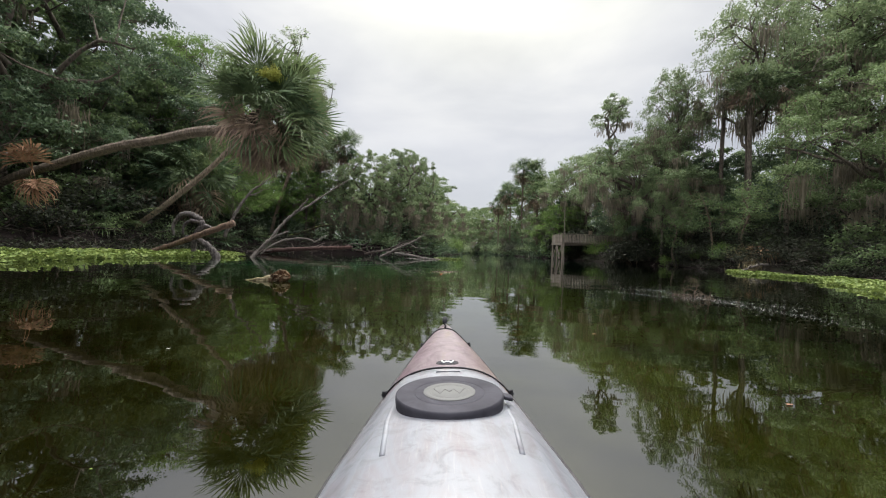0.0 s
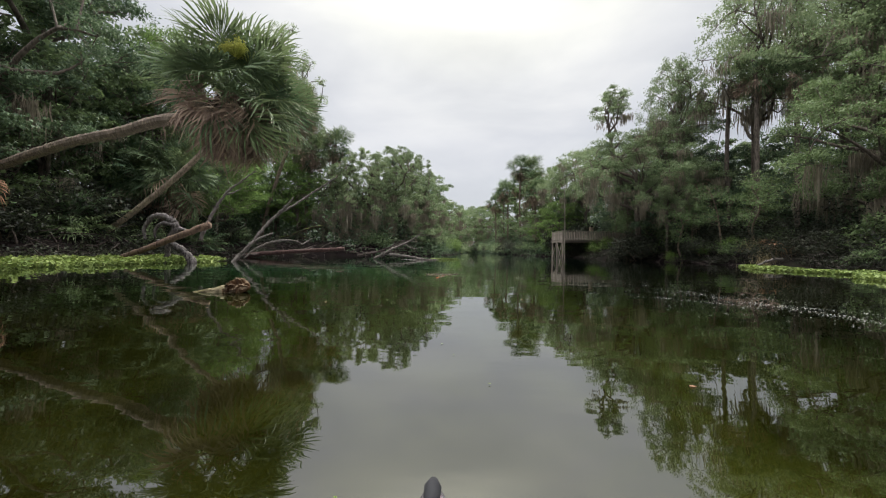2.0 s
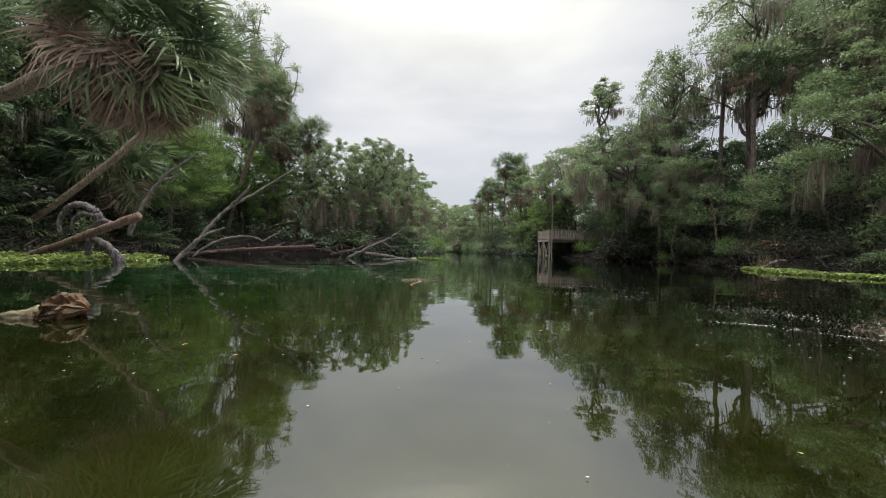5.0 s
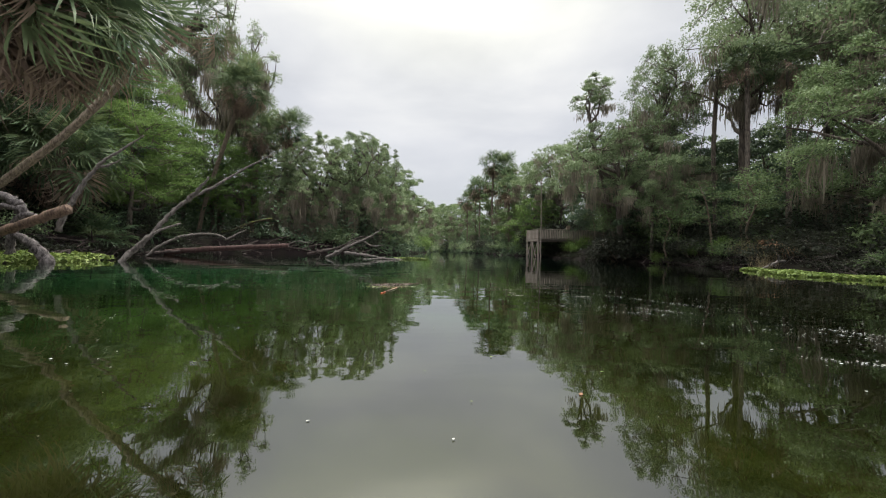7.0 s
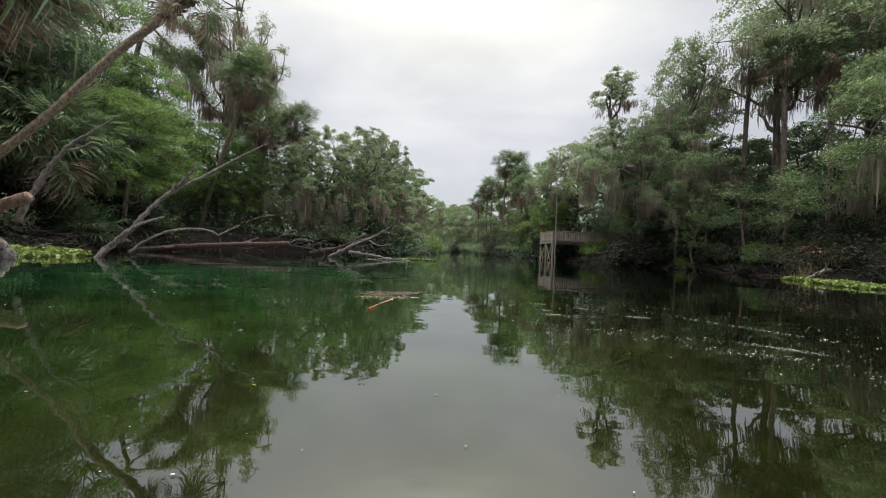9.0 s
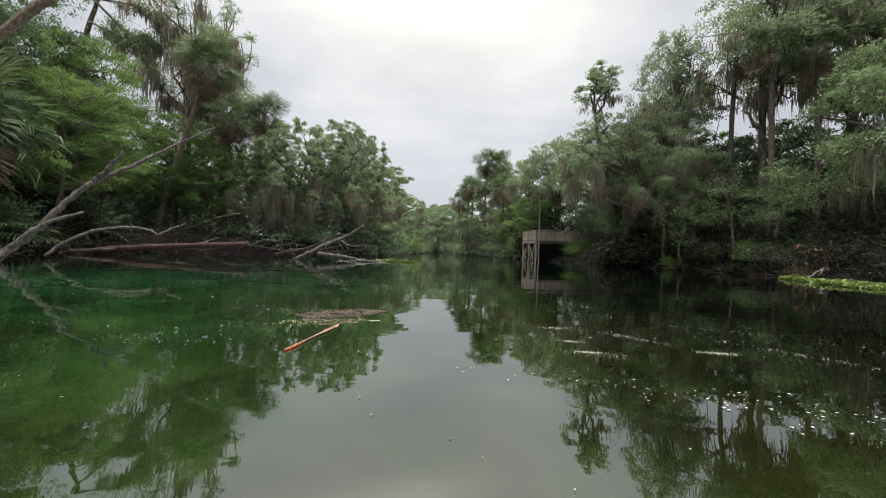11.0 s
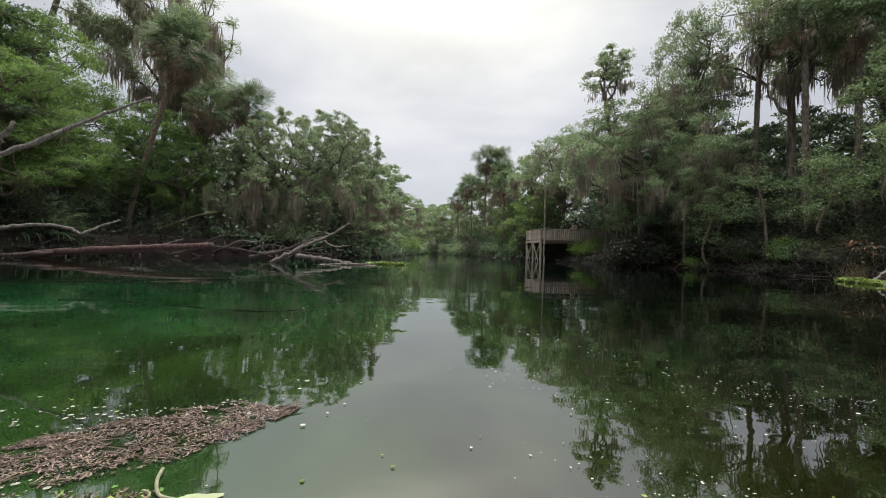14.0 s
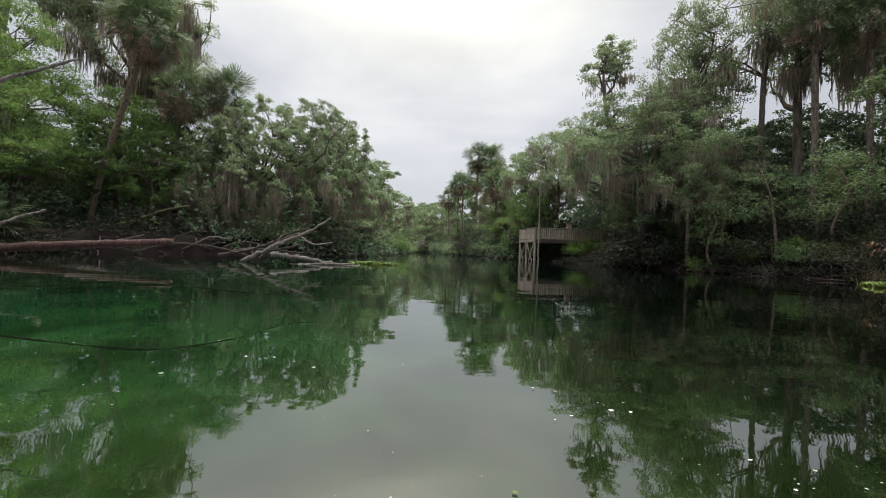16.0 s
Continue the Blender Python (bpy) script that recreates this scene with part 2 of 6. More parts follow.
def hull_material():
    m, n = material("faded_red_plastic")
    co = n.add("ShaderNodeTexCoord").outputs["Object"]
    swirl = n.noise(n.add("ShaderNodeMapping", {"Vector": co, "Scale": (5.0, 1.3, 3.0)}).outputs[0], 1.9, 6.0, 0.66, 1.6)
    col = n.ramp(swirl, [(0.3, (0.05, 0.026, 0.034)), (0.44, (0.088, 0.058, 0.07)), (0.56, (0.125, 0.095, 0.104)), (0.7, (0.11, 0.084, 0.06))])
    axes = n.add("ShaderNodeSeparateXYZ", {0: co})
    y = axes.outputs[1]
    faded = n.ramp(n.math("ADD", n.math("MULTIPLY", axes.outputs[0], 3.0), n.math("MULTIPLY", swirl, 0.5)), [(0.38, (0, 0, 0)), (0.7, (0.6, 0.6, 0.6))])
    col = n.mix(faded, col, (0.122, 0.092, 0.066))
    band = n.math("ADD", y, n.math("MULTIPLY", n.math("SUBTRACT", swirl, 0.5), 0.12))
    pale = n.mix(n.ramp(swirl, [(0.45, (0, 0, 0)), (0.8, (1, 1, 1))]), (0.132, 0.138, 0.156), (0.108, 0.084, 0.09))
    col = n.mix(n.ramp(n.math("SUBTRACT", 1.28, band), [(0.49, (0, 0, 0)), (0.52, (1, 1, 1))]), col, pale)
    scratch = n.noise(n.add("ShaderNodeMapping", {"Vector": co, "Scale": (60.0, 6.0, 20.0)}).outputs[0], 2.2, 5.0, 0.7, 0.6)
    col = n.mix(n.ramp(scratch, [(0.56, (0, 0, 0)), (0.72, (0.5, 0.5, 0.5))]), col, (0.2, 0.19, 0.19))
    grime = n.noise(co, 14.0, 6.0, 0.7, 0.8)
    col = n.mix(n.ramp(grime, [(0.52, (0, 0, 0)), (0.75, (0.55, 0.55, 0.55))]), col, (0.05, 0.036, 0.038))
    finish(n, col, n.ramp(grime, [(0.3, (0.36, 0.36, 0.36)), (0.7, (0.62, 0.62, 0.62))]), scratch, 0.12, 0.002)
    return m


HULL = hull_material()
HATCH = plastic("grey_rubber", (0.026, 0.025, 0.031), 0.75, (0.05, 0.048, 0.058), 60.0, 0.12)
DISC = plastic("pale_disc", (0.1, 0.099, 0.097), 0.7, (0.085, 0.084, 0.083), 60.0, 0.15)
GROOVE = plastic("disc_groove", (0.082, 0.081, 0.08), 0.8, (0.09, 0.09, 0.09), 60.0, 0.1)
BLACK = plastic("black_cord", (0.012, 0.012, 0.014), 0.8, (0.03, 0.03, 0.032), 60.0, 0.12)
WHITE = plastic("white_inlay", (0.75, 0.75, 0.74), 0.5, (0.6, 0.6, 0.6))
INSIDE = plastic("dark_cockpit", (0.035, 0.033, 0.036), 0.8, (0.06, 0.055, 0.055), 60.0, 0.15)


# ---- mesh tools ----
class Geo:
    """Collects vertices and faces of one mesh."""

    def __init__(self):
        self.v, self.f, self.count = [], [], 0

    def put(self, verts, faces):
        self.f += [tuple(i + self.count for i in f) for f in faces]
        self.v += [tuple(p) for p in verts]
        self.count += len(verts)

    def tube(self, points, radii, sides=7, cap=True, wobble=0.0, rng=None):
        pts = [Vector(p) for p in points]
        verts, faces = [], []
        side = None
        for i, p in enumerate(pts):
            d = (pts[min(i + 1, len(pts) - 1)] - pts[max(i - 1, 0)]).normalized()
            if side is None:
                side = d.orthogonal().normalized()
            side = (side - d * side.dot(d)).normalized()
            up = d.cross(side)
            for k in range(sides):
                a = 2 * math.pi * k / sides
                r = radii[i] * (1 + (rng.uniform(-wobble, wobble) if wobble else 0))
                verts.append(p + (side * math.cos(a) + up * math.sin(a)) * r)
        for i in range(len(pts) - 1):
            for k in range(sides):
                a, b = i * sides + k, i * sides + (k + 1) % sides
                faces.append((a, b, b + sides, a + sides))
        if cap:
            faces.append(tuple(range(sides - 1, -1, -1)))
            faces.append(tuple((len(pts) - 1) * sides + k for k in range(sides)))
        self.put(verts, faces)

    def box(self, size, m):
        sx, sy, sz = (s / 2 for s in size)
        b = min(sx, sy, sz) * 0.18
        verts = []
        for z in (-1, 1):
            for x, y in ((-1, -1), (1, -1), (1, 1), (-1, 1)):
                verts.append(m @ Vector((x * (sx - b), y * (sy - b), z * sz)))
        for z in (-1, 1):
            for x, y in ((-1, -1), (1, -1), (1, 1), (-1, 1)):
                verts.append(m @ Vector((x * sx, y * sy, z * (sz - b))))
        faces = [(3, 2, 1, 0), (4, 5, 6, 7)]
        for k in range(4):
            j = (k + 1) % 4
            faces += [(k, j, 8 + j, 8 + k), (8 + k, 8 + j, 12 + j, 12 + k), (12 + k, 12 + j, 4 + j, 4 + k)]
        self.put(verts, faces)

    def mesh(self, name, mat, smooth=True):
        me = bpy.data.meshes.new(name)
        me.from_pydata(self.v, [], self.f)
        me.materials.append(mat)
        if smooth:
            me.shade_smooth()
        return me


def leaves(centres, length, width, rng, up=0.6, spread=1.0, facing=None):
    """Small folded leaves at the given places; two triangles each."""
    c = np.asarray(centres, float)
    n = len(c)
    way = rng.normal(size=(n, 3)) * (spread, spread, spread * 0.6)
    way /= np.linalg.norm(way, axis=1)[:, None]
    nor = rng.normal(size=(n, 3)) + (0, 0, up * 2) if facing is None else rng.normal(size=(n, 3)) * 0.45 + facing
    side = np.cross(way, nor)
    side /= np.linalg.norm(side, axis=1)[:, None] + 1e-9
    nor = np.cross(side, way)
    ln = length * rng.uniform(0.6, 1.3, (n, 1))
    wd = width * rng.uniform(0.6, 1.3, (n, 1))
    v = np.stack([c - way * ln / 2, c + side * wd / 2 + nor * wd * 0.25, c + way * ln / 2, c - side * wd / 2 + nor * wd * 0.25], 1).reshape(-1, 3)
    i = np.arange(n)[:, None] * 4
    f = np.concatenate([i + (0, 1, 2), i + (0, 2, 3)], 1).reshape(-1, 3)
    return v, f


def blades(centres, length, width, rng, up=0.6, facing=None):
    """Small flat leaves at the given places; one triangle each."""
    c = np.asarray(centres, float)
    n = len(c)
    way = rng.normal(size=(n, 3)) * (1, 1, 0.7)
    way /= np.linalg.norm(way, axis=1)[:, None]
    nor = rng.normal(size=(n, 3)) + (0, 0, up * 2) if facing is None else rng.normal(size=(n, 3)) * 0.5 + facing
    side = np.cross(way, nor)
    side /= np.linalg.norm(side, axis=1)[:, None] + 1e-9
    ln = length * rng.uniform(0.55, 1.35, (n, 1))
    wd = width * rng.uniform(0.6, 1.35, (n, 1))
    v = np.stack([c - way * ln * 0.5 + side * wd * 0.5, c - way * ln * 0.3 - side * wd * 0.5, c + way * ln * 0.5], 1).reshape(-1, 3)
    return v, np.arange(3 * n).reshape(-1, 3)


def array_mesh(name, v, f, mat):
    me = bpy.data.meshes.new(name)
    v, f = np.asarray(v, np.float32), np.asarray(f, np.int32)
    k = f.shape[1]
    me.vertices.add(len(v))
    me.vertices.foreach_set("co", v.ravel())
    me.loops.add(f.size)
    me.loops.foreach_set("vertex_index", f.ravel())
    me.polygons.add(len(f))
    me.polygons.foreach_set("loop_start", np.arange(0, f.size, k, dtype=np.int32))
    me.update(calc_edges=True)
    me.materials.append(mat)
    return me


def part(name, me, parent, label=""):
    ob = new(name, me)
    ob.parent = parent
    return tagged(ob, label)


def thing(name, label, category, m=None, group="", kind=""):
    ob = tagged(new(name), label, category, group, kind)
    if m is not None:
        ob.matrix_world = m
    return ob


def solid(name, me, label, category, m=None, group="", kind=""):
    ob = tagged(new(name, me), label, category, group, kind)
    if m is not None:
        ob.matrix_world = m
    return ob


# ---- ground, river bed and water ----
LEFT_Y = [-400, -60, -20, 5, 15, 22, 28, 33, 36, 38, 40, 44, 55, 70, 90, 110, 130, 146, 160, 700]
LEFT_X = [-16, -16, -16, -15.5, -15, -13.8, -14.2, -13.4, -8.5, -4.8, -2.4, -0.8, 0.4, 2.0, 4.2, 6.0, 8.0, 9.6, 14, 14]
RIGHT_Y = [-400, -20, 10, 18, 26, 34, 42, 52, 70, 90, 110, 130, 146, 160, 700]
RIGHT_X = [24, 24, 23, 21.5, 20.3, 19.0, 17.8, 17.0, 14.6, 13.4, 12.6, 12.2, 12.0, 11.5, 11.5]


def inland(x, y):
    """Metres from the waterline on to the land; minus in the river."""
    return max(float(np.interp(y, LEFT_Y, LEFT_X)) - x, x - float(np.interp(y, RIGHT_Y, RIGHT_X)))


def ground_z(x, y):
    d = inland(x, y) + 0.9 * noise.noise((x * 0.35, y * 0.35, 0))
    if d < 0:
        return max(-1.7, d * 0.28) - 0.05 + 0.12 * noise.noise((x * 0.6, y * 0.6, 3))
    return -0.05 + 1.1 * (1 - math.exp(-d / 0.9)) + 0.035 * min(d, 30) + 0.18 * noise.noise((x * 0.5, y * 0.5, 7)) * min(1, d)


def build_ground():
    def steps(inner_from, inner_to, step, far):
        a = list(np.arange(inner_from, inner_to + 0.01, step))
        lo, hi, d = inner_from, inner_to, step
        while lo > -far:
            d *= 1.5
            lo -= d
            a.insert(0, lo)
        d = step
        while hi < far:
            d *= 1.5
            hi += d
            a.append(hi)
        return a
    xs, ys = steps(-30, 32, 0.6, 2500), steps(-6, 160, 0.7, 2500)
    v = [(x, y, ground_z(x, y)) for y in ys for x in xs]
    w = len(xs)
    f = [(j * w + i, j * w + i + 1, (j + 1) * w + i + 1, (j + 1) * w + i) for j in range(len(ys) - 1) for i in range(w - 1)]
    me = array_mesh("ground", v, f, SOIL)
    me.shade_smooth()
    tagged(new("ground", me), "leaf-littered forest soil with canopy shade in its colour, and weedy green river bed", "ground", kind="structure")


build_ground()
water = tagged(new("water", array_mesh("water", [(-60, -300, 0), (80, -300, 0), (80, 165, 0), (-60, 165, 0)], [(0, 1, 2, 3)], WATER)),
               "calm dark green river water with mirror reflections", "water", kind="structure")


# ---- trees ----
def smooth_line(points, n):
    """A Catmull-Rom line through the points."""
    p = [Vector(q) for q in points]
    p = [p[0] * 2 - p[1]] + p + [p[-1] * 2 - p[-2]]
    out = []
    for i in range(1, len(p) - 2):
        for k in range(n):
            t = k / n
            a, b, c, d = p[i - 1], p[i], p[i + 1], p[i + 2]
            out.append(0.5 * ((2 * b) + (c - a) * t + (2 * a - 5 * b + 4 * c - d) * t * t + (3 * b - a - 3 * c + d) * t ** 3))
    return out + [p[-2]]


def grow(geo, tips, rng, start, way, length, r, depth, lift, sub=3):
    """One limb with its branches into geo; the ends of the branches into tips."""
    pts, radii, p, d = [start], [r], Vector(start), Vector(way).normalized()
    n = 5
    for i in range(n):
        d = (d + Vector((rng.normal() * 0.22, rng.normal() * 0.22, rng.normal() * 0.15 + lift))).normalized()
        p = p + d * (length / n)
        pts.append(p.copy())
        radii.append(r * (1 - 0.75 * (i + 1) / n))
    geo.tube(pts, radii, 7 if depth > 1 else 4, cap=False)
    if depth == 0:
        tips += [(pts[2], r), (pts[4], r), (pts[5], r)]
        return pts
    for k in range(sub):
        i = int(rng.integers(2, n + 1))
        az = rng.uniform(0, 2 * math.pi)
        side = Vector((math.cos(az), math.sin(az), rng.uniform(-0.15, 0.55)))
        grow(geo, tips, rng, pts[i], d * 0.55 + side * 0.85, length * rng.uniform(0.45, 0.7), radii[i] * 0.65, depth - 1, lift, sub)
    tips.append((pts[-1], r))
    return pts


def strands(points, rng, lengths, width=0.07, per=7, spread=0.16):
    """Hanging tufts of moss below the points, as tapering ribbons."""
    v, f = [], []
    for p in points:
        total = lengths[0] + (lengths[1] - lengths[0]) * rng.random() ** 2.2
        for _ in range(per):
            a, q = rng.uniform(0, math.pi), np.array(p) + (rng.normal() * spread, rng.normal() * spread, rng.uniform(-0.1, 0.05))
            s = np.array((math.cos(a), math.sin(a), 0)) * width * rng.uniform(0.5, 1.2)
            ln = total * rng.uniform(0.4, 1.0)
            sway = rng.normal(size=3) * 0.1 * ln
            b = len(v)
            v += [q - s * 0.3, q + s * 0.3, q - s * 0.5 + sway - (0, 0, ln * 0.5), q + s * 0.5 + sway - (0, 0, ln * 0.5), q + sway * 0.3 - (0, 0, ln)]
            f += [(b, b + 1, b + 3), (b, b + 3, b + 2), (b + 2, b + 3, b + 4)]
    return np.array(v), np.array(f)


def oak_template(seed, leaf, moss_amount, radius=4.0, bottom=3.0, pads=42, leaf_count=14000, leaf_size=0.15, pad=(0.75, 1.35), flat=0.62, lean=0.0, limbs=8,
                 moss_len=(0.4, 1.5), name="oak_tree", label="live oak with dense grey-green crown and hanging moss", category="tree", twigs=6, moss_top=0.7, dense=1.9):
    """A broadleaf tree ten metres high at the origin, its crown built up of leafy pads on branches; to be placed and copied later."""
    rng = np.random.default_rng(seed)
    root = thing(name, label, category)
    fork = bottom * 0.75
    pts = [Vector((0, 0, -0.8)), Vector((0.05, 0, 0.1)), Vector((lean * 0.4, 0.08, fork * 0.5)), Vector((lean, 0, fork)),
           Vector((lean * 1.2 + 0.15, 0.1, fork + (9 - fork) * 0.4)), Vector((lean * 1.3 - 0.1, -0.1, fork + (9 - fork) * 0.72))]
    trunk = Geo()
    thick = 0.42 + 0.15 * radius
    trunk.tube(smooth_line(pts, 3), [thick * r for r in np.interp(np.linspace(0, 5, 16), range(6), [0.36, 0.25, 0.2, 0.17, 0.11, 0.06])], 8, cap=False, wobble=0.09, rng=rng)
    lobe = rng.uniform(0, 50)
    centres, sizes = [], []
    for i in range(pads):
        t = (i + rng.uniform(0.1, 0.9)) / pads
        az = 2.39996 * i + rng.uniform(-0.35, 0.35)
        wide = (0.78 + 0.5 * t / 0.3) if t < 0.3 else math.sqrt(max(0.05, 1 - ((t - 0.3) / 0.74) ** 2.8))
        r = radius * wide * (0.86 + 0.45 * noise.noise((math.cos(az) * 1.3 + lobe, math.sin(az) * 1.3, t * 2)))
        r *= rng.uniform(0.8, 1.04) if i % 3 else rng.uniform(0.15, 0.7)
        size = rng.uniform(*pad) * (1.0 - 0.25 * t) * (radius / 4) ** 0.5
        centres.append(Vector((lean + r * math.cos(az), r * math.sin(az), bottom + (9.7 - bottom) * t ** 0.85 - 0.25 * (r / radius) ** 2)))
        sizes.append(size)
    # limbs reach for pads spread over the crown; the others branch off the nearest limb
    main = [int((k + 0.5) * pads * 0.8 / limbs) for k in range(limbs)]
    runs, woods = [], []
    for i in main:
        c = centres[i]
        low = pts[3].lerp(pts[5], min(1, max(0, (c.z - bottom) / (9.5 - bottom)) * 0.9))
        mid = low.lerp(c, 0.5) + Vector((rng.normal() * 0.3, rng.normal() * 0.3, 0.15 * (c - low).length * rng.uniform(-0.6, 0.9)))
        line = smooth_line([low, low.lerp(mid, 0.5) + Vector(rng.normal(size=3) * 0.15), mid, mid.lerp(c, 0.5) + Vector(rng.normal(size=3) * 0.2), c], 2)
        g = Geo()
        g.tube(line, [thick * (0.12 - 0.095 * k / (len(line) - 1)) for k in range(len(line))], 6, cap=False)
        runs.append(line)
        woods.append(g)
    for i, c in enumerate(centres):
        if i not in main:
            k, q = min(((k, p) for k, line in enumerate(runs) for p in line[2:]), key=lambda e: (e[1] - c).length + (0.6 if e[1].z > c.z else 0))
            mid = q.lerp(c, 0.5) + Vector(rng.normal(size=3) * 0.16)
            woods[k].tube([q, mid, c], [0.045, 0.03, 0.015], 4, cap=False)
    spots, big, tuft = [], [], Geo()
    for c, s in zip(centres, sizes):
        for k in range(10):
            d = rng.normal(size=3)
            d /= np.linalg.norm(d)
            d[2] = d[2] if k < 3 else abs(d[2]) - 0.15
            spots.append(np.array(c) + d * (s, s, s * flat) * rng.uniform(0.55, 1.1))
            big.append(s * rng.uniform(0.34, 0.62))
            if k < twigs:
                tuft.tube([c, c.lerp(Vector(spots[-1]), 0.55) + Vector(rng.normal(size=3) * 0.08), spots[-1]], [0.016, 0.012, 0.005], 3, cap=False)
    spots, big = np.array(spots), np.array(big)
    share = big ** 2 * rng.uniform(0.35, 1.3, len(big))
    leaf_count = int(leaf_count * dense)
    per = rng.multinomial(leaf_count, share / share.sum())
    out = rng.normal(size=(leaf_count, 3))
    out /= np.linalg.norm(out, axis=1)[:, None]
    out[:, 2] = np.where(out[:, 2] < -0.3, -out[:, 2], out[:, 2])
    c = np.repeat(spots, per, 0) + out * np.repeat(big, per)[:, None] * (1, 1, 0.62) * np.clip(rng.normal(0.74, 0.24, (leaf_count, 1)), 0.1, 1.5)
    leaf_size *= 1.16 / math.sqrt(dense)
    v, f = blades(c, leaf_size, leaf_size * 0.66, rng, 1.1, out + (0, 0, 0.6))
    up = 10.0 / np.percentile(c[:, 2], 99.5)
    v[:, 2] *= up
    for i, g in enumerate([trunk] + woods):
        g.v = [(p[0], p[1], p[2] * up) for p in g.v]
        ob = part("trunk" if not i else "limb" if twigs else "branchwork", g.mesh("limb" if i else "trunk", OAK_BARK), root)
        if i and not twigs:
            tagged(ob, kind="stuff")
    tuft.v = [(p[0], p[1], p[2] * up) for p in tuft.v]
    if twigs:
        tagged(part("branchwork", tuft.mesh("branchwork", OAK_BARK), root), kind="stuff")
    tagged(part("crown", array_mesh("crown", v, f, leaf), root), kind="stuff")
    if moss_amount:
        pick = []
        while len(pick) < moss_amount:
            i = int(pads * moss_top * rng.random() ** 1.5)
            a, d = rng.uniform(0, 2 * math.pi), sizes[i] * rng.uniform(0.0, 0.7)
            q = np.array(centres[i]) + (d * math.cos(a), d * math.sin(a), -0.1)
            n = int(rng.integers(3, 11))
            pick += list(q + rng.normal(size=(n, 3)) * (0.17, 0.17, 0.1))
        v, f = strands(np.array(pick) * (1, 1, up), rng, moss_len, 0.05, 12, 0.17)
        tagged(part("spanish_moss", array_mesh("spanish_moss", v, f, MOSS), root, "tan-grey hanging moss"), kind="stuff")
    return root


def frond_mesh(seed, mat, droop, petiole=1.0, radius=0.95, count=38, opening=2.2, width=0.022):
    """A fan frond: stalk along +x, then one joined fan of leaflets with drooping tips."""
    rng = np.random.default_rng(seed)
    v, f = [], []
    stalk = [np.array((petiole * t, 0, 0.10 * math.sin(t * 1.6) - droop * 0.18 * t * t)) for t in (0, 0.35, 0.7, 1.0)]
    for i, p in enumerate(stalk):
        r = 0.024 * (1.2 - 0.6 * i / 3)
        v += [p + (0, -r, 0), p + (0, r, 0), p + (0, 0, r * 0.8)]
    for i in range(3):
        a = 3 * i
        for j in range(3):
            k = (j + 1) % 3
            f += [(a + j, a + k, a + 3 + k), (a + j, a + 3 + k, a + 3 + j)]
    hub = stalk[-1]
    spots = []
    for k in range(count + 1):
        t = k / count * 2 - 1
        a = t * opening
        spots.append(len(v))
        v.append(hub + np.array((0.25 * (1 - abs(t)) + 0.06 * math.cos(a), 0.06 * math.sin(a), -0.05 * droop * (1 - abs(t)))))
        f.append((11, spots[-1], spots[-2]) if k else (9, 11, spots[-1]))
    for k in range(count):
        t = (k + 0.5) / count * 2 - 1
        a = t * opening
        ln = radius * (1 - 0.28 * abs(t) ** 1.5) * rng.uniform(0.85, 1.1)
        base = (v[spots[k]] + v[spots[k + 1]]) / 2
        a += rng.normal() * 0.04
        out = np.array((math.cos(a), math.sin(a), 0.28 * abs(math.sin(a)) - 0.12 * droop + rng.normal() * 0.06))
        out /= np.linalg.norm(out)
        side = np.cross(out, (0, 0, 1.0)) * width + rng.normal(size=3) * 0.005
        sag = np.array((0, 0, -1.0)) * ln
        p1, p2 = base + out * ln * 0.45, base + out * ln * 0.8 + sag * 0.10 * (0.5 + droop)
        p3 = base + out * ln * rng.uniform(0.92, 1.0) + sag * (0.10 + 0.34 * droop) * rng.uniform(0.4, 1.5)
        b = len(v)
        v += [p1 - side, p1 + side, p2 - side * 0.7, p2 + side * 0.7, p3]
        f += [(spots[k], spots[k + 1], b), (spots[k + 1], b, b + 1), (b, b + 1, b + 3), (b, b + 3, b + 2), (b + 2, b + 3, b + 4)]
    return array_mesh("frond", np.array(v), np.array(f), mat)


FRONDS = [frond_mesh(s, PALM_LEAF, d) for s, d in ((1, 0.55), (2, 0.85), (3, 1.2), (4, 1.5))]
DEAD_FRONDS = [frond_mesh(s, DEAD_PALM, 1.7, 0.8, 0.85, 24, 1.25, 0.022) for s in (11, 12, 13)]
ORANGE_FRONDS = [frond_mesh(s, ORANGE_PALM, 1.3, 0.5, 0.95, 26, 1.6, 0.028) for s in (14, 15)]


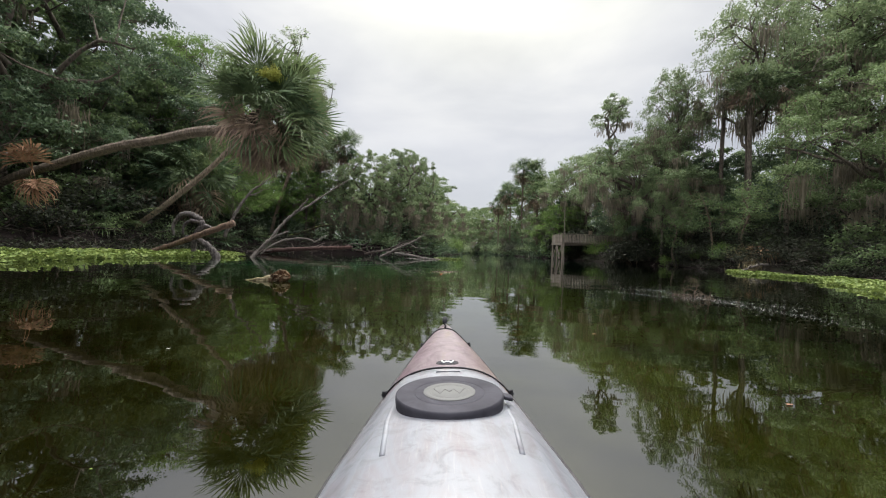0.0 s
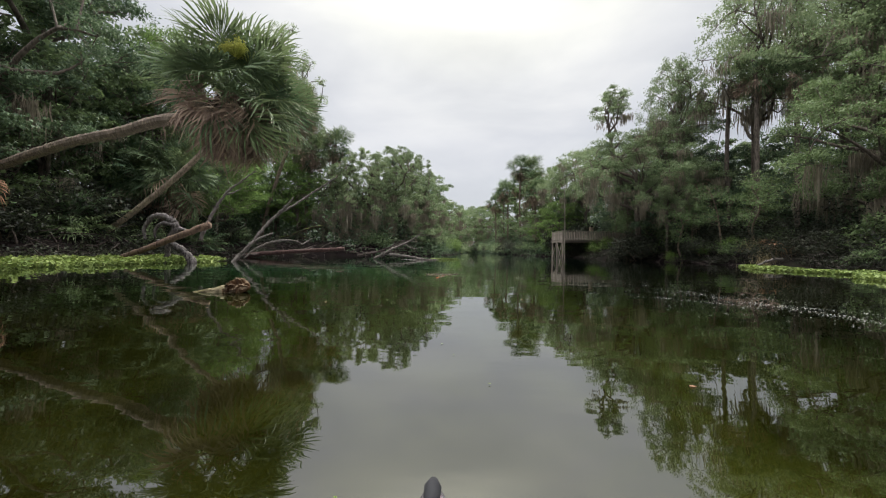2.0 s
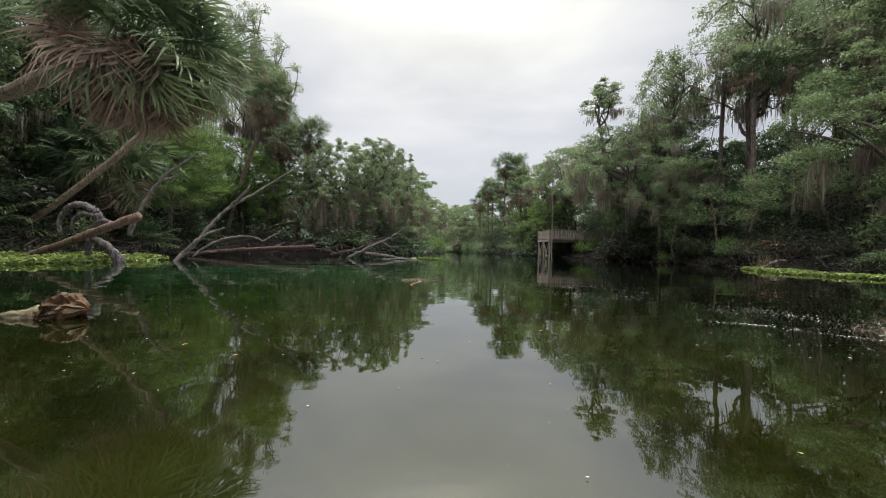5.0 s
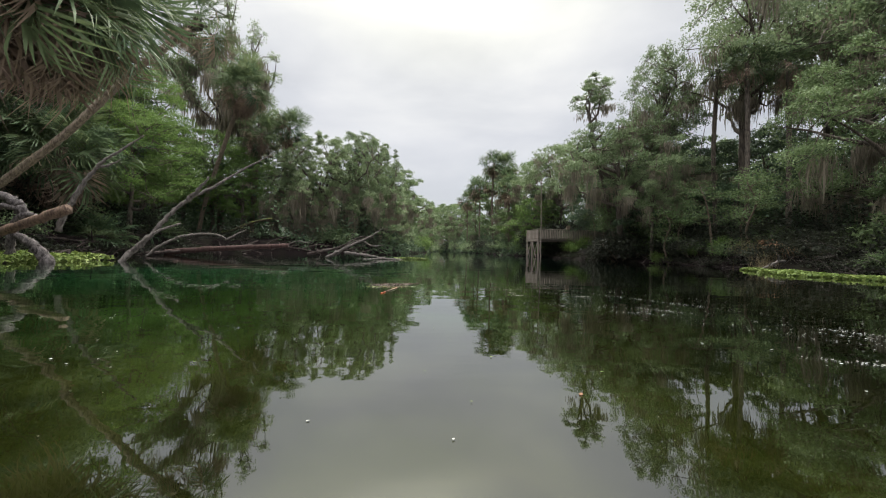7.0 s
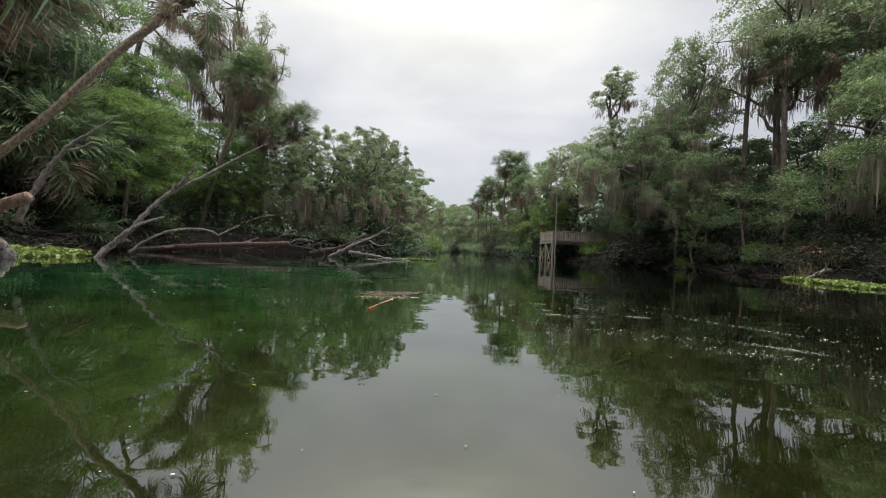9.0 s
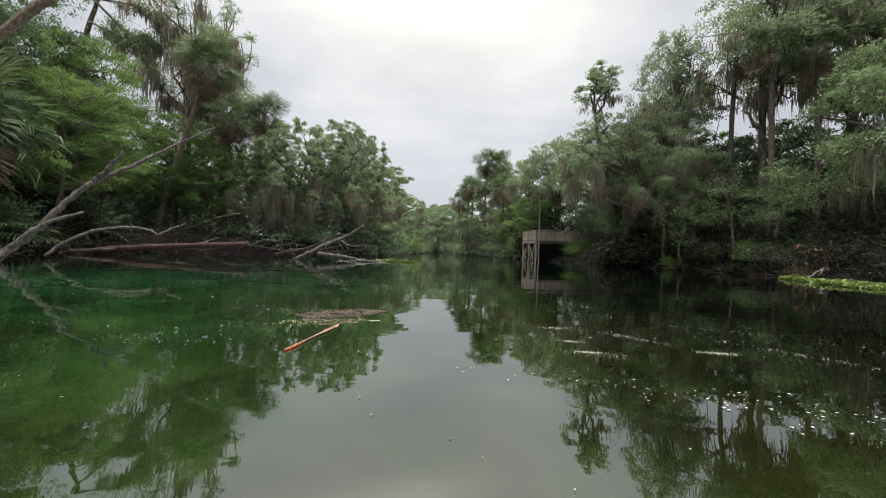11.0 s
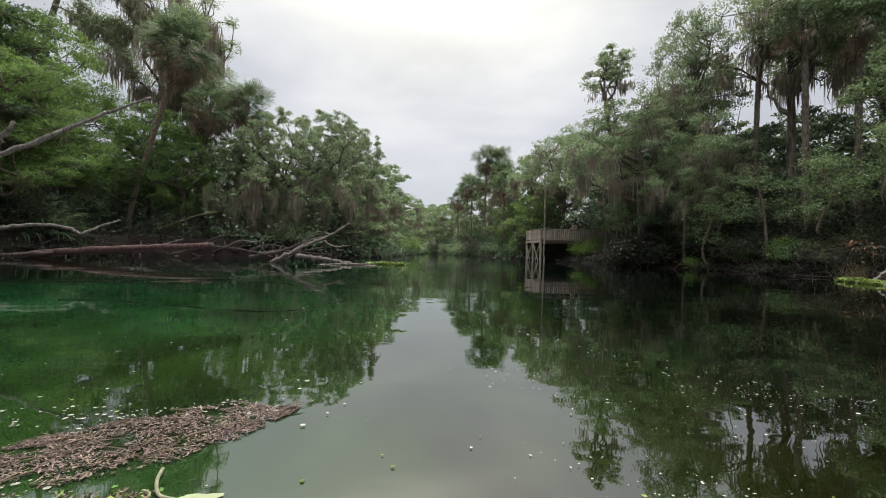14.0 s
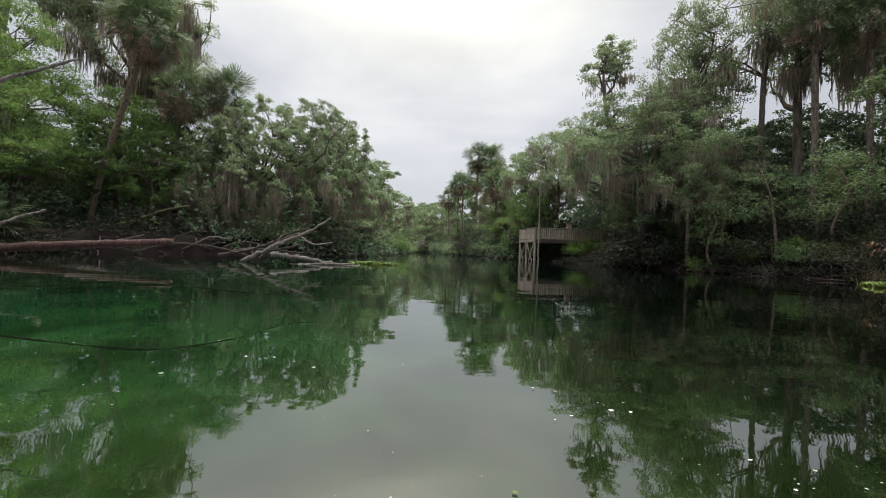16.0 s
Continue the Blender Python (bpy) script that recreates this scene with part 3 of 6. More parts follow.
def palm(points, r=0.17, size=1.0, live=34, dead=14, seed=0, label="cabbage palm with fan fronds and brown dead skirt", boots=0.0, skirt=1.0, sink=52, bark=None, reach=128, top_el=82, clear=None):
    """A cabbage palm whose trunk follows the points; the last is the crown's heart."""
    rng = np.random.default_rng(seed)
    root = thing("cabbage_palm", label, "palm tree", pose(*points[0]))
    base = Vector(points[0])
    line = [q - base for q in smooth_line(points, 18)]
    g = Geo()
    n = len(line)
    radii = [r * (1.25 - 0.25 * min(1, i / 4)) * (1 + 0.05 * (-1) ** i) for i in range(n)]
    g.tube(line, radii, 10, cap=True, wobble=0.07, rng=rng)
    part("trunk", g.mesh("trunk", bark or PALM_BARK, False), root)
    top = line[-1]
    d = (line[-1] - line[-3]).normalized()
    if boots:
        g = Geo()
        for k in range(46):
            t = rng.uniform(0, 1)
            a = k * 2.4
            s = d.orthogonal().normalized()
            o = (s * math.cos(a) + d.cross(s) * math.sin(a))
            q = top - d * boots * t + o * r * 0.8
            g.tube([q, q + o * 0.14 + d * 0.2], [0.05, 0.02], 4)
        part("boots", g.mesh("boots", PALM_DARK, False), root, "dark cut frond bases")
    for k in range(live):
        t = (k + 0.5) / live
        el = top_el - reach * t ** 0.9 + rng.normal() * 9
        az = k * 137.5 + rng.normal() * 12
        if clear is not None and el < 12 and math.cos(radians(az - clear)) > -0.1:
            continue
        me = FRONDS[min(3, int(t * 3.2 + rng.uniform(0, 0.8)))]
        ob = part("frond", me, root)
        ob.matrix_local = Matrix.Translation(top) @ pose(0, 0, 0, rng.normal() * 30, -el, az) @ Matrix.Scale(size * rng.uniform(0.78, 1.12), 4)
    for k in range(dead):
        if clear is not None and math.cos(radians(k * 137.5 - clear)) > 0.5:
            continue
        ob = part("dead_frond", DEAD_FRONDS[k % 3], root, "brown dead frond")
        ob.matrix_local = Matrix.Translation(top - d * 0.15) @ pose(0, 0, 0, rng.normal() * 45, sink + rng.normal() * 22, k * 137.5 + rng.normal() * 20) @ Matrix.Scale(size * skirt * rng.uniform(0.8, 1.2), 4)
    return root


# ---- the woods on both banks ----
class Stock:
    """A tree built once; the first place takes the tree itself, the others take copies."""

    def __init__(self, ob):
        self.ob, self.first = ob, None

    def stand(self, x, y, scale, turn, wide=1.0, z=None):
        z = ground_z(x, y) - 0.1 if z is None else z
        size = Vector((scale * wide, scale * wide, scale))
        if self.first is None:
            self.first = size
            self.ob.matrix_world = pose(x, y, z, 0, 0, turn) @ Matrix.Diagonal((*size, 1))
            return self.ob
        return copy_thing(self.ob, pose(x, y, z, 0, 0, turn) @ Matrix.Diagonal((*(a / b for a, b in zip(size, self.first)), 1)))


OAKS = [
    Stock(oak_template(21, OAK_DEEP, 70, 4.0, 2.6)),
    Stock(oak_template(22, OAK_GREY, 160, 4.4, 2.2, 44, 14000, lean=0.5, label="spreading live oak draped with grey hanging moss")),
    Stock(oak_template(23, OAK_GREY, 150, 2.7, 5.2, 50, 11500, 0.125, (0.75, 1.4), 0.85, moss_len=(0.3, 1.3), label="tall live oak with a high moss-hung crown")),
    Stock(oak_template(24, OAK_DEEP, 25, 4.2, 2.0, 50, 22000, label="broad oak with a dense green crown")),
    Stock(oak_template(35, OAK_GREY, 16, 1.0, 8.1, 16, 3600, 0.1, (0.75, 1.15), 0.85, lean=-1.5, limbs=5, moss_len=(0.3, 0.7), label="slender live oak ending in a small tufted crown")),
]
BRIGHT = Stock(oak_template(25, BRIGHT_LEAF, 12, 3.8, 2.4, 56, 20000, 0.14, (0.8, 1.5), 0.36, name="maple_tree", label="young maple with bright green layered leaves"))
AIRY = Stock(oak_template(26, OAK_GREY, 300, 1.9, 4.6, 28, 4600, 0.1, (0.6, 1.1), 0.6, moss_len=(0.4, 1.3), name="cypress_tree", label="slender airy tree hung with long grey moss"))
FAR_OAKS = [
    Stock(oak_template(29, OAK_LEAF, 40, 4.2, 1.8, 36, 6200, 0.27, twigs=0, dense=1.5, label="distant live oak with dense green crown")),
    Stock(oak_template(30, OAK_GREY, 190, 4.2, 1.8, 36, 6200, 0.27, moss_len=(0.6, 2.0), twigs=0, dense=1.5, label="distant moss-hung live oak with grey-green crown")),
]
# darker leaf chosen here to stand in for shade from taller trees
SHADE = Stock(oak_template(38, OAK_DEEP, 60, 4.2, 1.4, 36, 6200, 0.27, moss_len=(0.6, 1.6), twigs=0, dense=1.5, label="oak with a deeper leaf colour for the shade of taller trees"))
DOME = Stock(oak_template(33, OAK_GREY, 330, 5.4, 5.0, 58, 20000, 0.17, (0.8, 1.4), 0.5, 0.3, 10, (0.4, 2.2), moss_top=0.85, label="low spreading live oak with a domed crown and hanging moss"))
SHORE = Stock(oak_template(37, OAK_GREY, 900, 5.2, 1.6, 125, 32000, 0.16, (0.45, 0.9), 0.65, 0.3, 10, (0.5, 2.2), moss_top=0.4, label="low spreading oak over the water, thick with tan moss"))
NEAR = Stock(oak_template(36, OAK_LEAF, 330, 5.2, 2.5, 60, 22000, 0.16, (0.8, 1.4), 0.55, 0.2, 10, (0.5, 2.4), moss_top=0.34, label="broad live oak by the water hung with pale moss curtains"))
SMALL = [
    Stock(oak_template(27, OAK_LEAF, 40, 5.0, 0.6, 40, 4400, 0.34, (0.8, 1.4), 0.5, twigs=0, dense=1.5, name="understory_oak", label="low bushy oak leaning over the river bank")),
    Stock(oak_template(28, OAK_GREY, 110, 5.0, 0.6, 40, 4400, 0.34, (0.8, 1.4), 0.5, moss_len=(0.8, 2.4), twigs=0, dense=1.5, name="understory_oak", label="low moss-hung oak leaning over the river bank")),
]


def shrub_template(seed, leaf, count, size, name, label, leaf_size=0.22):
    """A many-stemmed bush about two metres high."""
    rng = np.random.default_rng(seed)
    root = thing(name, label, "shrub")
    tips, g = [], Geo()
    for k in range(7):
        az = 2 * math.pi * k / 7 + rng.uniform(-0.3, 0.3)
        grow(g, tips, rng, Vector((0.1 * math.cos(az), 0.1 * math.sin(az), -0.3)), Vector((math.cos(az) * 0.8, math.sin(az) * 0.8, 1.0)), rng.uniform(1.3, 2.0) * size, 0.03, 1, 0.02, 2)
    tagged(part("stemwork", g.mesh("stemwork", TWIG), root), kind="stuff")
    ends = np.array([t[0] for t in tips])
    c = ends[rng.integers(0, len(ends), count)] + rng.normal(size=(count, 3)) * (0.32, 0.32, 0.24)
    v, f = blades(c, leaf_size * 0.85, leaf_size * 0.5, rng)
    tagged(part("foliage", array_mesh("foliage", v, f, leaf), root), kind="stuff")
    return root


SHRUBS = [
    Stock(shrub_template(31, OAK_LEAF, 2000, 1.0, "bush", "dense green bush on the river bank")),
    Stock(shrub_template(32, BRIGHT_LEAF, 2000, 1.0, "bush", "bright green leafy bush over the water")),
    Stock(shrub_template(33, SHADE_TONED_LEAF, 2000, 1.1, "bush", "green bush with deep bank shade put into its leaf colour")),
    Stock(shrub_template(34, OAK_GREY, 2000, 1.0, "bush", "grey-green bush at the water's edge")),
]


def palmetto_template(seed):
    rng = np.random.default_rng(seed)
    root = thing("palmetto", "green fan palmetto clump on the shaded bank", "shrub")
    for k in range(20):
        ob = part("frond", FRONDS[k % 4], root)
        ob.matrix_local = pose(0, 0, 0.15, rng.normal() * 15, -(70 - 85 * (k / 20)) + rng.normal() * 8, k * 137.5) @ Matrix.Scale(rng.uniform(0.8, 1.1), 4)
    for k in range(4):
        ob = part("dead_frond", DEAD_FRONDS[k % 3], root, "brown dead frond")
        ob.matrix_local = pose(0, 0, 0.15, 0, 25 + rng.normal() * 10, k * 95 + 20) @ Matrix.Scale(0.8, 4)
    return root


PALMETTO = Stock(palmetto_template(41))

# x, y, height, which oak, turn, widening
for x, y, h, k, turn, wide in (
        (-20.5, 3, 15, 3, 20, 1.0), (-22, 10, 17, 0, 80, 1.0), (-18.9, 16.5, 14.0, 3, 200, 0.85), (-21, 22, 15.5, 0, 310, 0.9),
        (-18.4, 26, 11.5, 3, 45, 0.75), (-22, 30, 14, 0, 150, 1.0), (-19.0, 29.5, 14.8, 6, 95, 0.62), (-18.6, 34.0, 11.4, 6, 110, 0.66), (-26, 39, 11, 3, 250, 1.0), (-18, 50, 12, 1, 10, 1.0),
        (-10.0, 40.2, 7.8, 7, 300, 0.62), (-7.8, 40.5, 9.3, 7, 120, 0.72), (-5.0, 43.5, 10.4, 7, 220, 0.66), (-3.8, 49, 11.0, 7, 30, 0.62),
        (-6.5, 55, 12, 3, 75, 0.9), (-3.6, 61, 10.5, 1, 190, 0.9), (-2.0, 69, 11.0, 2, 260, 0.9), (-1.6, 77, 14.2, 1, 330, 0.8),
        (-0.6, 88, 11.5, 1, 60, 1.0), (1.8, 101, 11.5, 0, 140, 1.1), (4.2, 116, 11.5, 1, 230, 1.1), (6.5, 130, 13, 0, 20, 1.0), (9.0, 142, 15, 1, 99, 1.0), (13.5, 152, 17, 0, 9, 0.9), (10.5, 160, 17.5, 1, 49, 0.9), (17, 158, 17, 0, 149, 0.9),
        (28, 8, 15, 3, 15, 1.0), (27.5, 14.5, 15.5, 0, 100, 1.0), (26.8, 23.6, 12.0, 8, 190, 0.9), (30.5, 22, 15.0, 2, 330, 1.0),
        (32.5, 30, 20.5, 2, 60, 1.1), (26.2, 33.8, 22.6, 2, 170, 0.72), (35, 35, 27, 2, 280, 0.95), (21.6, 37.2, 17.6, 2, 250, 0.62), (19.4, 39.8, 16.6, 4, 0, 1.0),
        (24.4, 41.5, 14.5, 3, 120, 0.8), (18.7, 38.0, 11.3, 9, 205, 0.95), (21.0, 45.2, 12.4, 3, 25, 0.8), (25.5, 48, 14, 1, 300, 0.8), (20.4, 56.5, 14.2, 9, 40, 0.7),
        (20, 64.5, 13.6, 0, 130, 0.9), (20, 73, 13.2, 1, 222, 0.9), (20, 84, 14.5, 0, 310, 1.0), (19, 96, 14, 1, 70, 0.9),
        (18.4, 111, 13.5, 0, 160, 1.0), (17.8, 126, 14.5, 1, 250, 0.9), (17.6, 142, 16, 0, 340, 0.9)):
    (SHORE if k == 7 else BRIGHT if k == 6 else DOME if k == 9 else NEAR if k == 8 else OAKS[k] if y < 58 else FAR_OAKS[k % 2]).stand(x, y, h / 10, turn, wide)
for i, (x, y, h) in enumerate(((20.6, 37.5, 8.2), (24.5, 39, 9.5), (22.5, 46.8, 8.0), (27.5, 36, 9.0), (25.5, 46.5, 10), (21, 58.5, 8.5), (20.5, 62, 9), (-20, 19.5, 9), (-19.5, 24.5, 9.5),
                              (-25.5, 15.5, 18), (-25.5, 22, 18), (-26, 29, 17), (-24.5, 8, 18), (-20, 12, 8), (-22, 45, 10), (-13.6, 46.0, 7.0), (-22.5, 33, 12), (-20.5, 28.6, 8.5), (29.5, 59, 10.5), (33, 38.5, 11.3), (30.4, 43.0, 11.3), (37, 37, 12.2), (36.5, 44, 12.2))):
    (SHADE if x > 0 and y < 58 and i < 20 else FAR_OAKS[0]).stand(x, y, h / 10, 77 * i, 0.9)
for x, y, h, turn in ((-15.6, 28.5, 7.4, 60), (-18.3, 32.0, 8.2, 190), (-19.4, 36.4, 9.0, 40), (-17.4, 41.2, 9.0, 280), (-14.6, 41.0, 7.6, 150), (16.9, 57, 7.5, 20), (17.5, 67, 7, 140)):
    BRIGHT.stand(x, y, h / 10, turn)
DOME.stand(19.3, 34.3, 0.76, 75, 0.6)
BRIGHT.stand(-13.8, 38.7, 0.62, 25, 0.75)
for x, y, h, turn in ((-17.8, 43.4, 23.5, 10), (-15.4, 44.5, 20.5, 130)):
    AIRY.stand(x, y, h / 10, turn, 0.72)


def sapling(x, y, h, lean, seed):
    """A thin crooked trunk with a few limbs and a loose leafy top, grown up into the shade."""
    rng = np.random.default_rng(seed)
    root = thing("sapling", "thin crooked sapling with a grey trunk and loose green top", "tree", pose(x, y, ground_z(x, y) - 0.1), "bank saplings")
    line = smooth_line([Vector((0, 0, 0)), Vector((lean * 0.2 + rng.normal() * 0.15, rng.normal() * 0.15, h * 0.35)), Vector((lean * 0.6, rng.normal() * 0.3, h * 0.7)), Vector((lean, rng.normal() * 0.3, h))], 5)
    g = Geo()
    g.tube(line, list(np.linspace(0.085, 0.025, len(line))), 7, False, 0.12, rng)
    part("trunk", g.mesh("trunk", PALM_BARK), root)
    g, ends = Geo(), []
    for p in line[6:]:
        for _ in range(2):
            d = Vector((rng.normal(), rng.normal(), 0.25)).normalized() * rng.uniform(0.6, 1.5)
            g.tube([p, p + d * 0.5 + Vector((0, 0, 0.12)), p + d], [0.02, 0.014, 0.005], 4, False)
            ends += [p + d, p + d * 0.65]
    tagged(part("limbwork", g.mesh("limbwork", TWIG), root), kind="stuff")
    e = np.array(ends)
    c = np.repeat(e, 42, 0) + rng.normal(size=(len(e) * 42, 3)) * (0.32, 0.32, 0.13)
    v, f = blades(c, 0.16, 0.09, rng)
    tagged(part("crown", array_mesh("crown", v, f, OAK_LEAF), root), kind="stuff")


for k, (x, y, h, lean) in enumerate(((19.6, 32.6, 4.6, -0.5), (20.4, 35.6, 5.4, -0.8), (19.3, 41.0, 5.2, -0.7), (19.9, 43.0, 5.6, 0.3), (21.0, 30.2, 4.8, -0.9), (21.8, 28.0, 4.4, -0.6), (20.8, 33.4, 5.0, 0.5), (22.4, 29.2, 5.2, 0.4), (19.2, 39.2, 4.6, 0.2), (19.8, 45.4, 5.4, -0.4))):
    sapling(x, y, h, lean, 140 + k)


def mossy_limbs():
    """An old tree with a few drooping limbs, all hung with moss."""
    rng = np.random.default_rng(53)
    base = Vector((-27.6, 44.0, 1.2))
    root = thing("old_oak", "old tree with drooping limbs draped in long dark moss", "tree", Matrix.Translation(base))
    g = Geo()
    g.tube(smooth_line([Vector(p) - base for p in ((-27.6, 44.0, 0.6), (-27.5, 44.0, 8), (-26.6, 43.6, 16), (-25.2, 43.2, 20.5))], 5), list(np.linspace(0.42, 0.14, 16)), 9, False, 0.08, rng)
    part("trunk", g.mesh("trunk", OAK_BARK), root)
    hang = []
    for pts, r in ((((-25.4, 43, 20.3), (-22.5, 43, 17.5), (-21.5, 43, 16.5), (-20.7, 43, 15.4), (-19.8, 43, 13.5)), 0.12),
                   (((-25.9, 43.2, 18.6), (-23.3, 42.8, 17.3), (-22.8, 42.6, 16.0)), 0.08),
                   (((-25.2, 43, 20.4), (-21.9, 43.4, 20.2), (-20.4, 43.6, 19.0), (-19.5, 43.6, 17.6)), 0.1),
                   (((-22.5, 43, 17.5), (-21.2, 43.2, 17.6), (-20.3, 43.4, 16.8)), 0.06)):
        line = smooth_line([Vector(p) - base for p in pts], 8)
        g = Geo()
        g.tube(line, list(np.linspace(r, 0.025, len(line))), 6, False, 0.1, rng)
        part("limb", g.mesh("limb", OAK_BARK), root)
        hang += [np.array(q) + rng.normal(size=3) * 0.12 for q in line[4:] for _ in range(4)]
    v, f = strands(hang, rng, (0.5, 2.2), 0.075, 9, 0.16)
    tagged(part("spanish_moss", array_mesh("spanish_moss", v, f, MOSS), root, "dark grey hanging moss"), kind="stuff")
    c = np.repeat(np.array(hang), 22, 0) + rng.normal(size=(len(hang) * 22, 3)) * (0.4, 0.4, 0.25)
    v, f = blades(c, 0.2, 0.12, rng)
    tagged(part("crown", array_mesh("crown", v, f, OAK_GREY), root), kind="stuff")


mossy_limbs()
rng_u = np.random.default_rng(52)
for y in np.concatenate([np.arange(8, 70, 4.4), np.arange(72, 150, 11.0)]):
    for side in (-1, 1):
        edge = float(np.interp(y, LEFT_Y, LEFT_X) if side < 0 else np.interp(y, RIGHT_Y, RIGHT_X))
        x, yy = edge + side * (rng_u.uniform(1.0, 2.6) + (1.5 if y > 48 else 0.0)), y + rng_u.uniform(-1.2, 1.2)
        h = rng_u.uniform(4.5, 6.5) if y > 28 else rng_u.uniform(3.2, 4.6)
        if (side > 0 and yy < 62) or (side < 0 and y < 40):
            continue
        SMALL[int(rng_u.integers(0, 2))].stand(x, yy, h / 10, rng_u.uniform(0, 360), rng_u.uniform(0.85, 1.1))

rng_s = np.random.default_rng(51)
for y in np.concatenate([np.arange(2, 60, 2.4), np.arange(61, 150, 4.5)]):
    for side in (-1, 1):
        edge = float(np.interp(y, LEFT_Y, LEFT_X) if side < 0 else np.interp(y, RIGHT_Y, RIGHT_X))
        for back in ((1.7 if side < 0 else 0.9, 4.0) if y < 60 else (0.9,)):
            x = edge + side * (back + rng_s.uniform(-0.3, 0.8))
            yy = y + rng_s.uniform(-0.9, 0.9)
            if (side > 0 and 43.2 < yy < 54.5 and x < 24) or (side < 0 and 30.5 < yy < 38 and x > -17.5):
                continue
            s = rng_s.uniform(0.55, 0.95) * (1.5 if y > 60 else 1.0 if back < 2 else 1.5)
            # the near banks mostly get bush 2, whose colour holds the shade
            k = int(rng_s.choice([0, 2, 2, 2, 2, 2, 2, 3] if y < (40 if side < 0 else 32) else [0, 2, 2, 2, 2, 2, 3, 1] if side > 0 and y < 56 else [0, 0, 0, 1, 2, 2, 3, 3]))
            SHRUBS[k].stand(x, yy, s, rng_s.uniform(0, 360), rng_s.uniform(0.9, 1.3))
for x, y, s, turn in ((-17.2, 19.4, 1.2, 0), (-15.0, 25.2, 0.9, 20), (22.6, 27.2, 0.9, 90),
                      (-16.2, 30.5, 1.1, 40), (20.6, 36.5, 1.2, 33)):
    PALMETTO.stand(x, y, s, turn)


def far_woods():
    """The unbroken woods behind the bank trees."""
    rng = np.random.default_rng(61)
    n = 105000
    y = rng.uniform(-25, 190, n)
    side = np.where(rng.random(n) < 0.5, -1, 1)
    edge = np.where(side < 0, np.interp(y, LEFT_Y, LEFT_X), np.interp(y, RIGHT_Y, RIGHT_X))
    x = edge + side * (6 + rng.gamma(2.0, 4.5, n))
    x = np.where((side < 0) & (y > 27) & (y < 38), np.minimum(x, -17.5 - rng.gamma(2.0, 3.0, n)), x)
    past = y > 165
    x = np.where(past, rng.uniform(-20, 45, n), x)
    lump = np.array([noise.noise((a * 0.22, b * 0.22, 5)) for a, b in zip(x, y)])
    top = np.clip(8.0 + 4.5 * lump, 3, 13)
    z = 0.6 + top * rng.random(n)
    m = 42000
    far_x = np.where(rng.random(m) < 0.6, rng.uniform(-34, -26, m), rng.uniform(33, 42, m))
    band = np.stack([far_x, rng.uniform(5, 66, m), 9.0 * rng.random(m)], 1)
    deep = np.stack([np.where(rng.random(m) < 0.7, rng.uniform(-60, -19, m), rng.uniform(27, 55, m)), rng.uniform(46, 105, m), 8.0 * rng.random(m)], 1)
    k = 24000
    low_left = np.stack([rng.uniform(-44, -18.5, k), rng.uniform(41, 60, k), 0.3 + 5.5 * rng.random(k)], 1)
    low_right = np.stack([rng.uniform(25, 48, k), rng.uniform(34, 60, k), 0.3 + 5.5 * rng.random(k)], 1)
    high_right = np.stack([rng.uniform(38, 52, k), rng.uniform(22, 62, k), 3.0 + 9.0 * rng.random(k)], 1)
    band = np.concatenate([band, deep, low_left, low_right, high_right])
    v, f = blades(np.concatenate([np.stack([x, y, z], 1), band]), 0.43, 0.3, rng)
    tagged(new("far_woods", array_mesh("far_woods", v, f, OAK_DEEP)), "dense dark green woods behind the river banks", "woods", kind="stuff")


far_woods()


def thicket(name, label, spans, mat, n, size, high, seed):
    """Tangled undergrowth along the banks, from the water up: y from, y to, side, inland from, inland to."""
    rng = np.random.default_rng(seed)
    c = []
    for y0, y1, side, d0, d1 in spans:
        y = rng.uniform(y0, y1, int(n * (y1 - y0)))
        edge = np.interp(y, LEFT_Y, LEFT_X) if side < 0 else np.interp(y, RIGHT_Y, RIGHT_X)
        d = rng.uniform(d0, d1, len(y))
        x = edge + side * d
        top = np.array([high * (0.55 + 0.6 * noise.noise((a * 0.5, b * 0.5, 9))) for a, b in zip(x, y)]) * np.clip(0.35 + d / 4, 0, 1.2)
        c.append(np.stack([x, y, 0.02 + np.clip(d * 0.3, 0, 1.0) + np.clip(top, 0.4, None) * rng.random(len(y))], 1))
    c = np.concatenate(c)
    v, f = blades(c, size, size * 0.62, rng, 0.8)
    tagged(new(name, array_mesh(name, v, f, mat)), label, "undergrowth", kind="stuff")


thicket("shaded_undergrowth", "tangled undergrowth with the shade of the bank trees put into its colour", [(6, 31, -1, 1.6, 6), (14, 42.5, 1, 1.2, 6)], SHADE_TONED_LEAF, 420, 0.22, 4.2, 62)
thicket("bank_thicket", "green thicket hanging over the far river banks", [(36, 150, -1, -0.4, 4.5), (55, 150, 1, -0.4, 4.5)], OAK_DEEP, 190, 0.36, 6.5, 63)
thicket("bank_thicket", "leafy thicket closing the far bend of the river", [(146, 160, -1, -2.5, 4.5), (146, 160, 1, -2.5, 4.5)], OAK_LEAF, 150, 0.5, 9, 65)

# low growth coloured dark to stand in for shade on the bank
thicket("bank_growth", "low ferns and creepers over the muddy bank, coloured dark for shade", [(6, 33, -1, -0.2, 2.4), (10, 56, 1, 0.0, 1.8)], SHADE_TONED_LEAF, 700, 0.15, 1.5, 66)

thicket("bank_growth", "creepers and ferns behind the fallen trunk, coloured dark for the bank's shade", [(25, 37.5, -1, 0.1, 7)], SHADE_TONED_LEAF, 1000, 0.16, 1.3, 67)

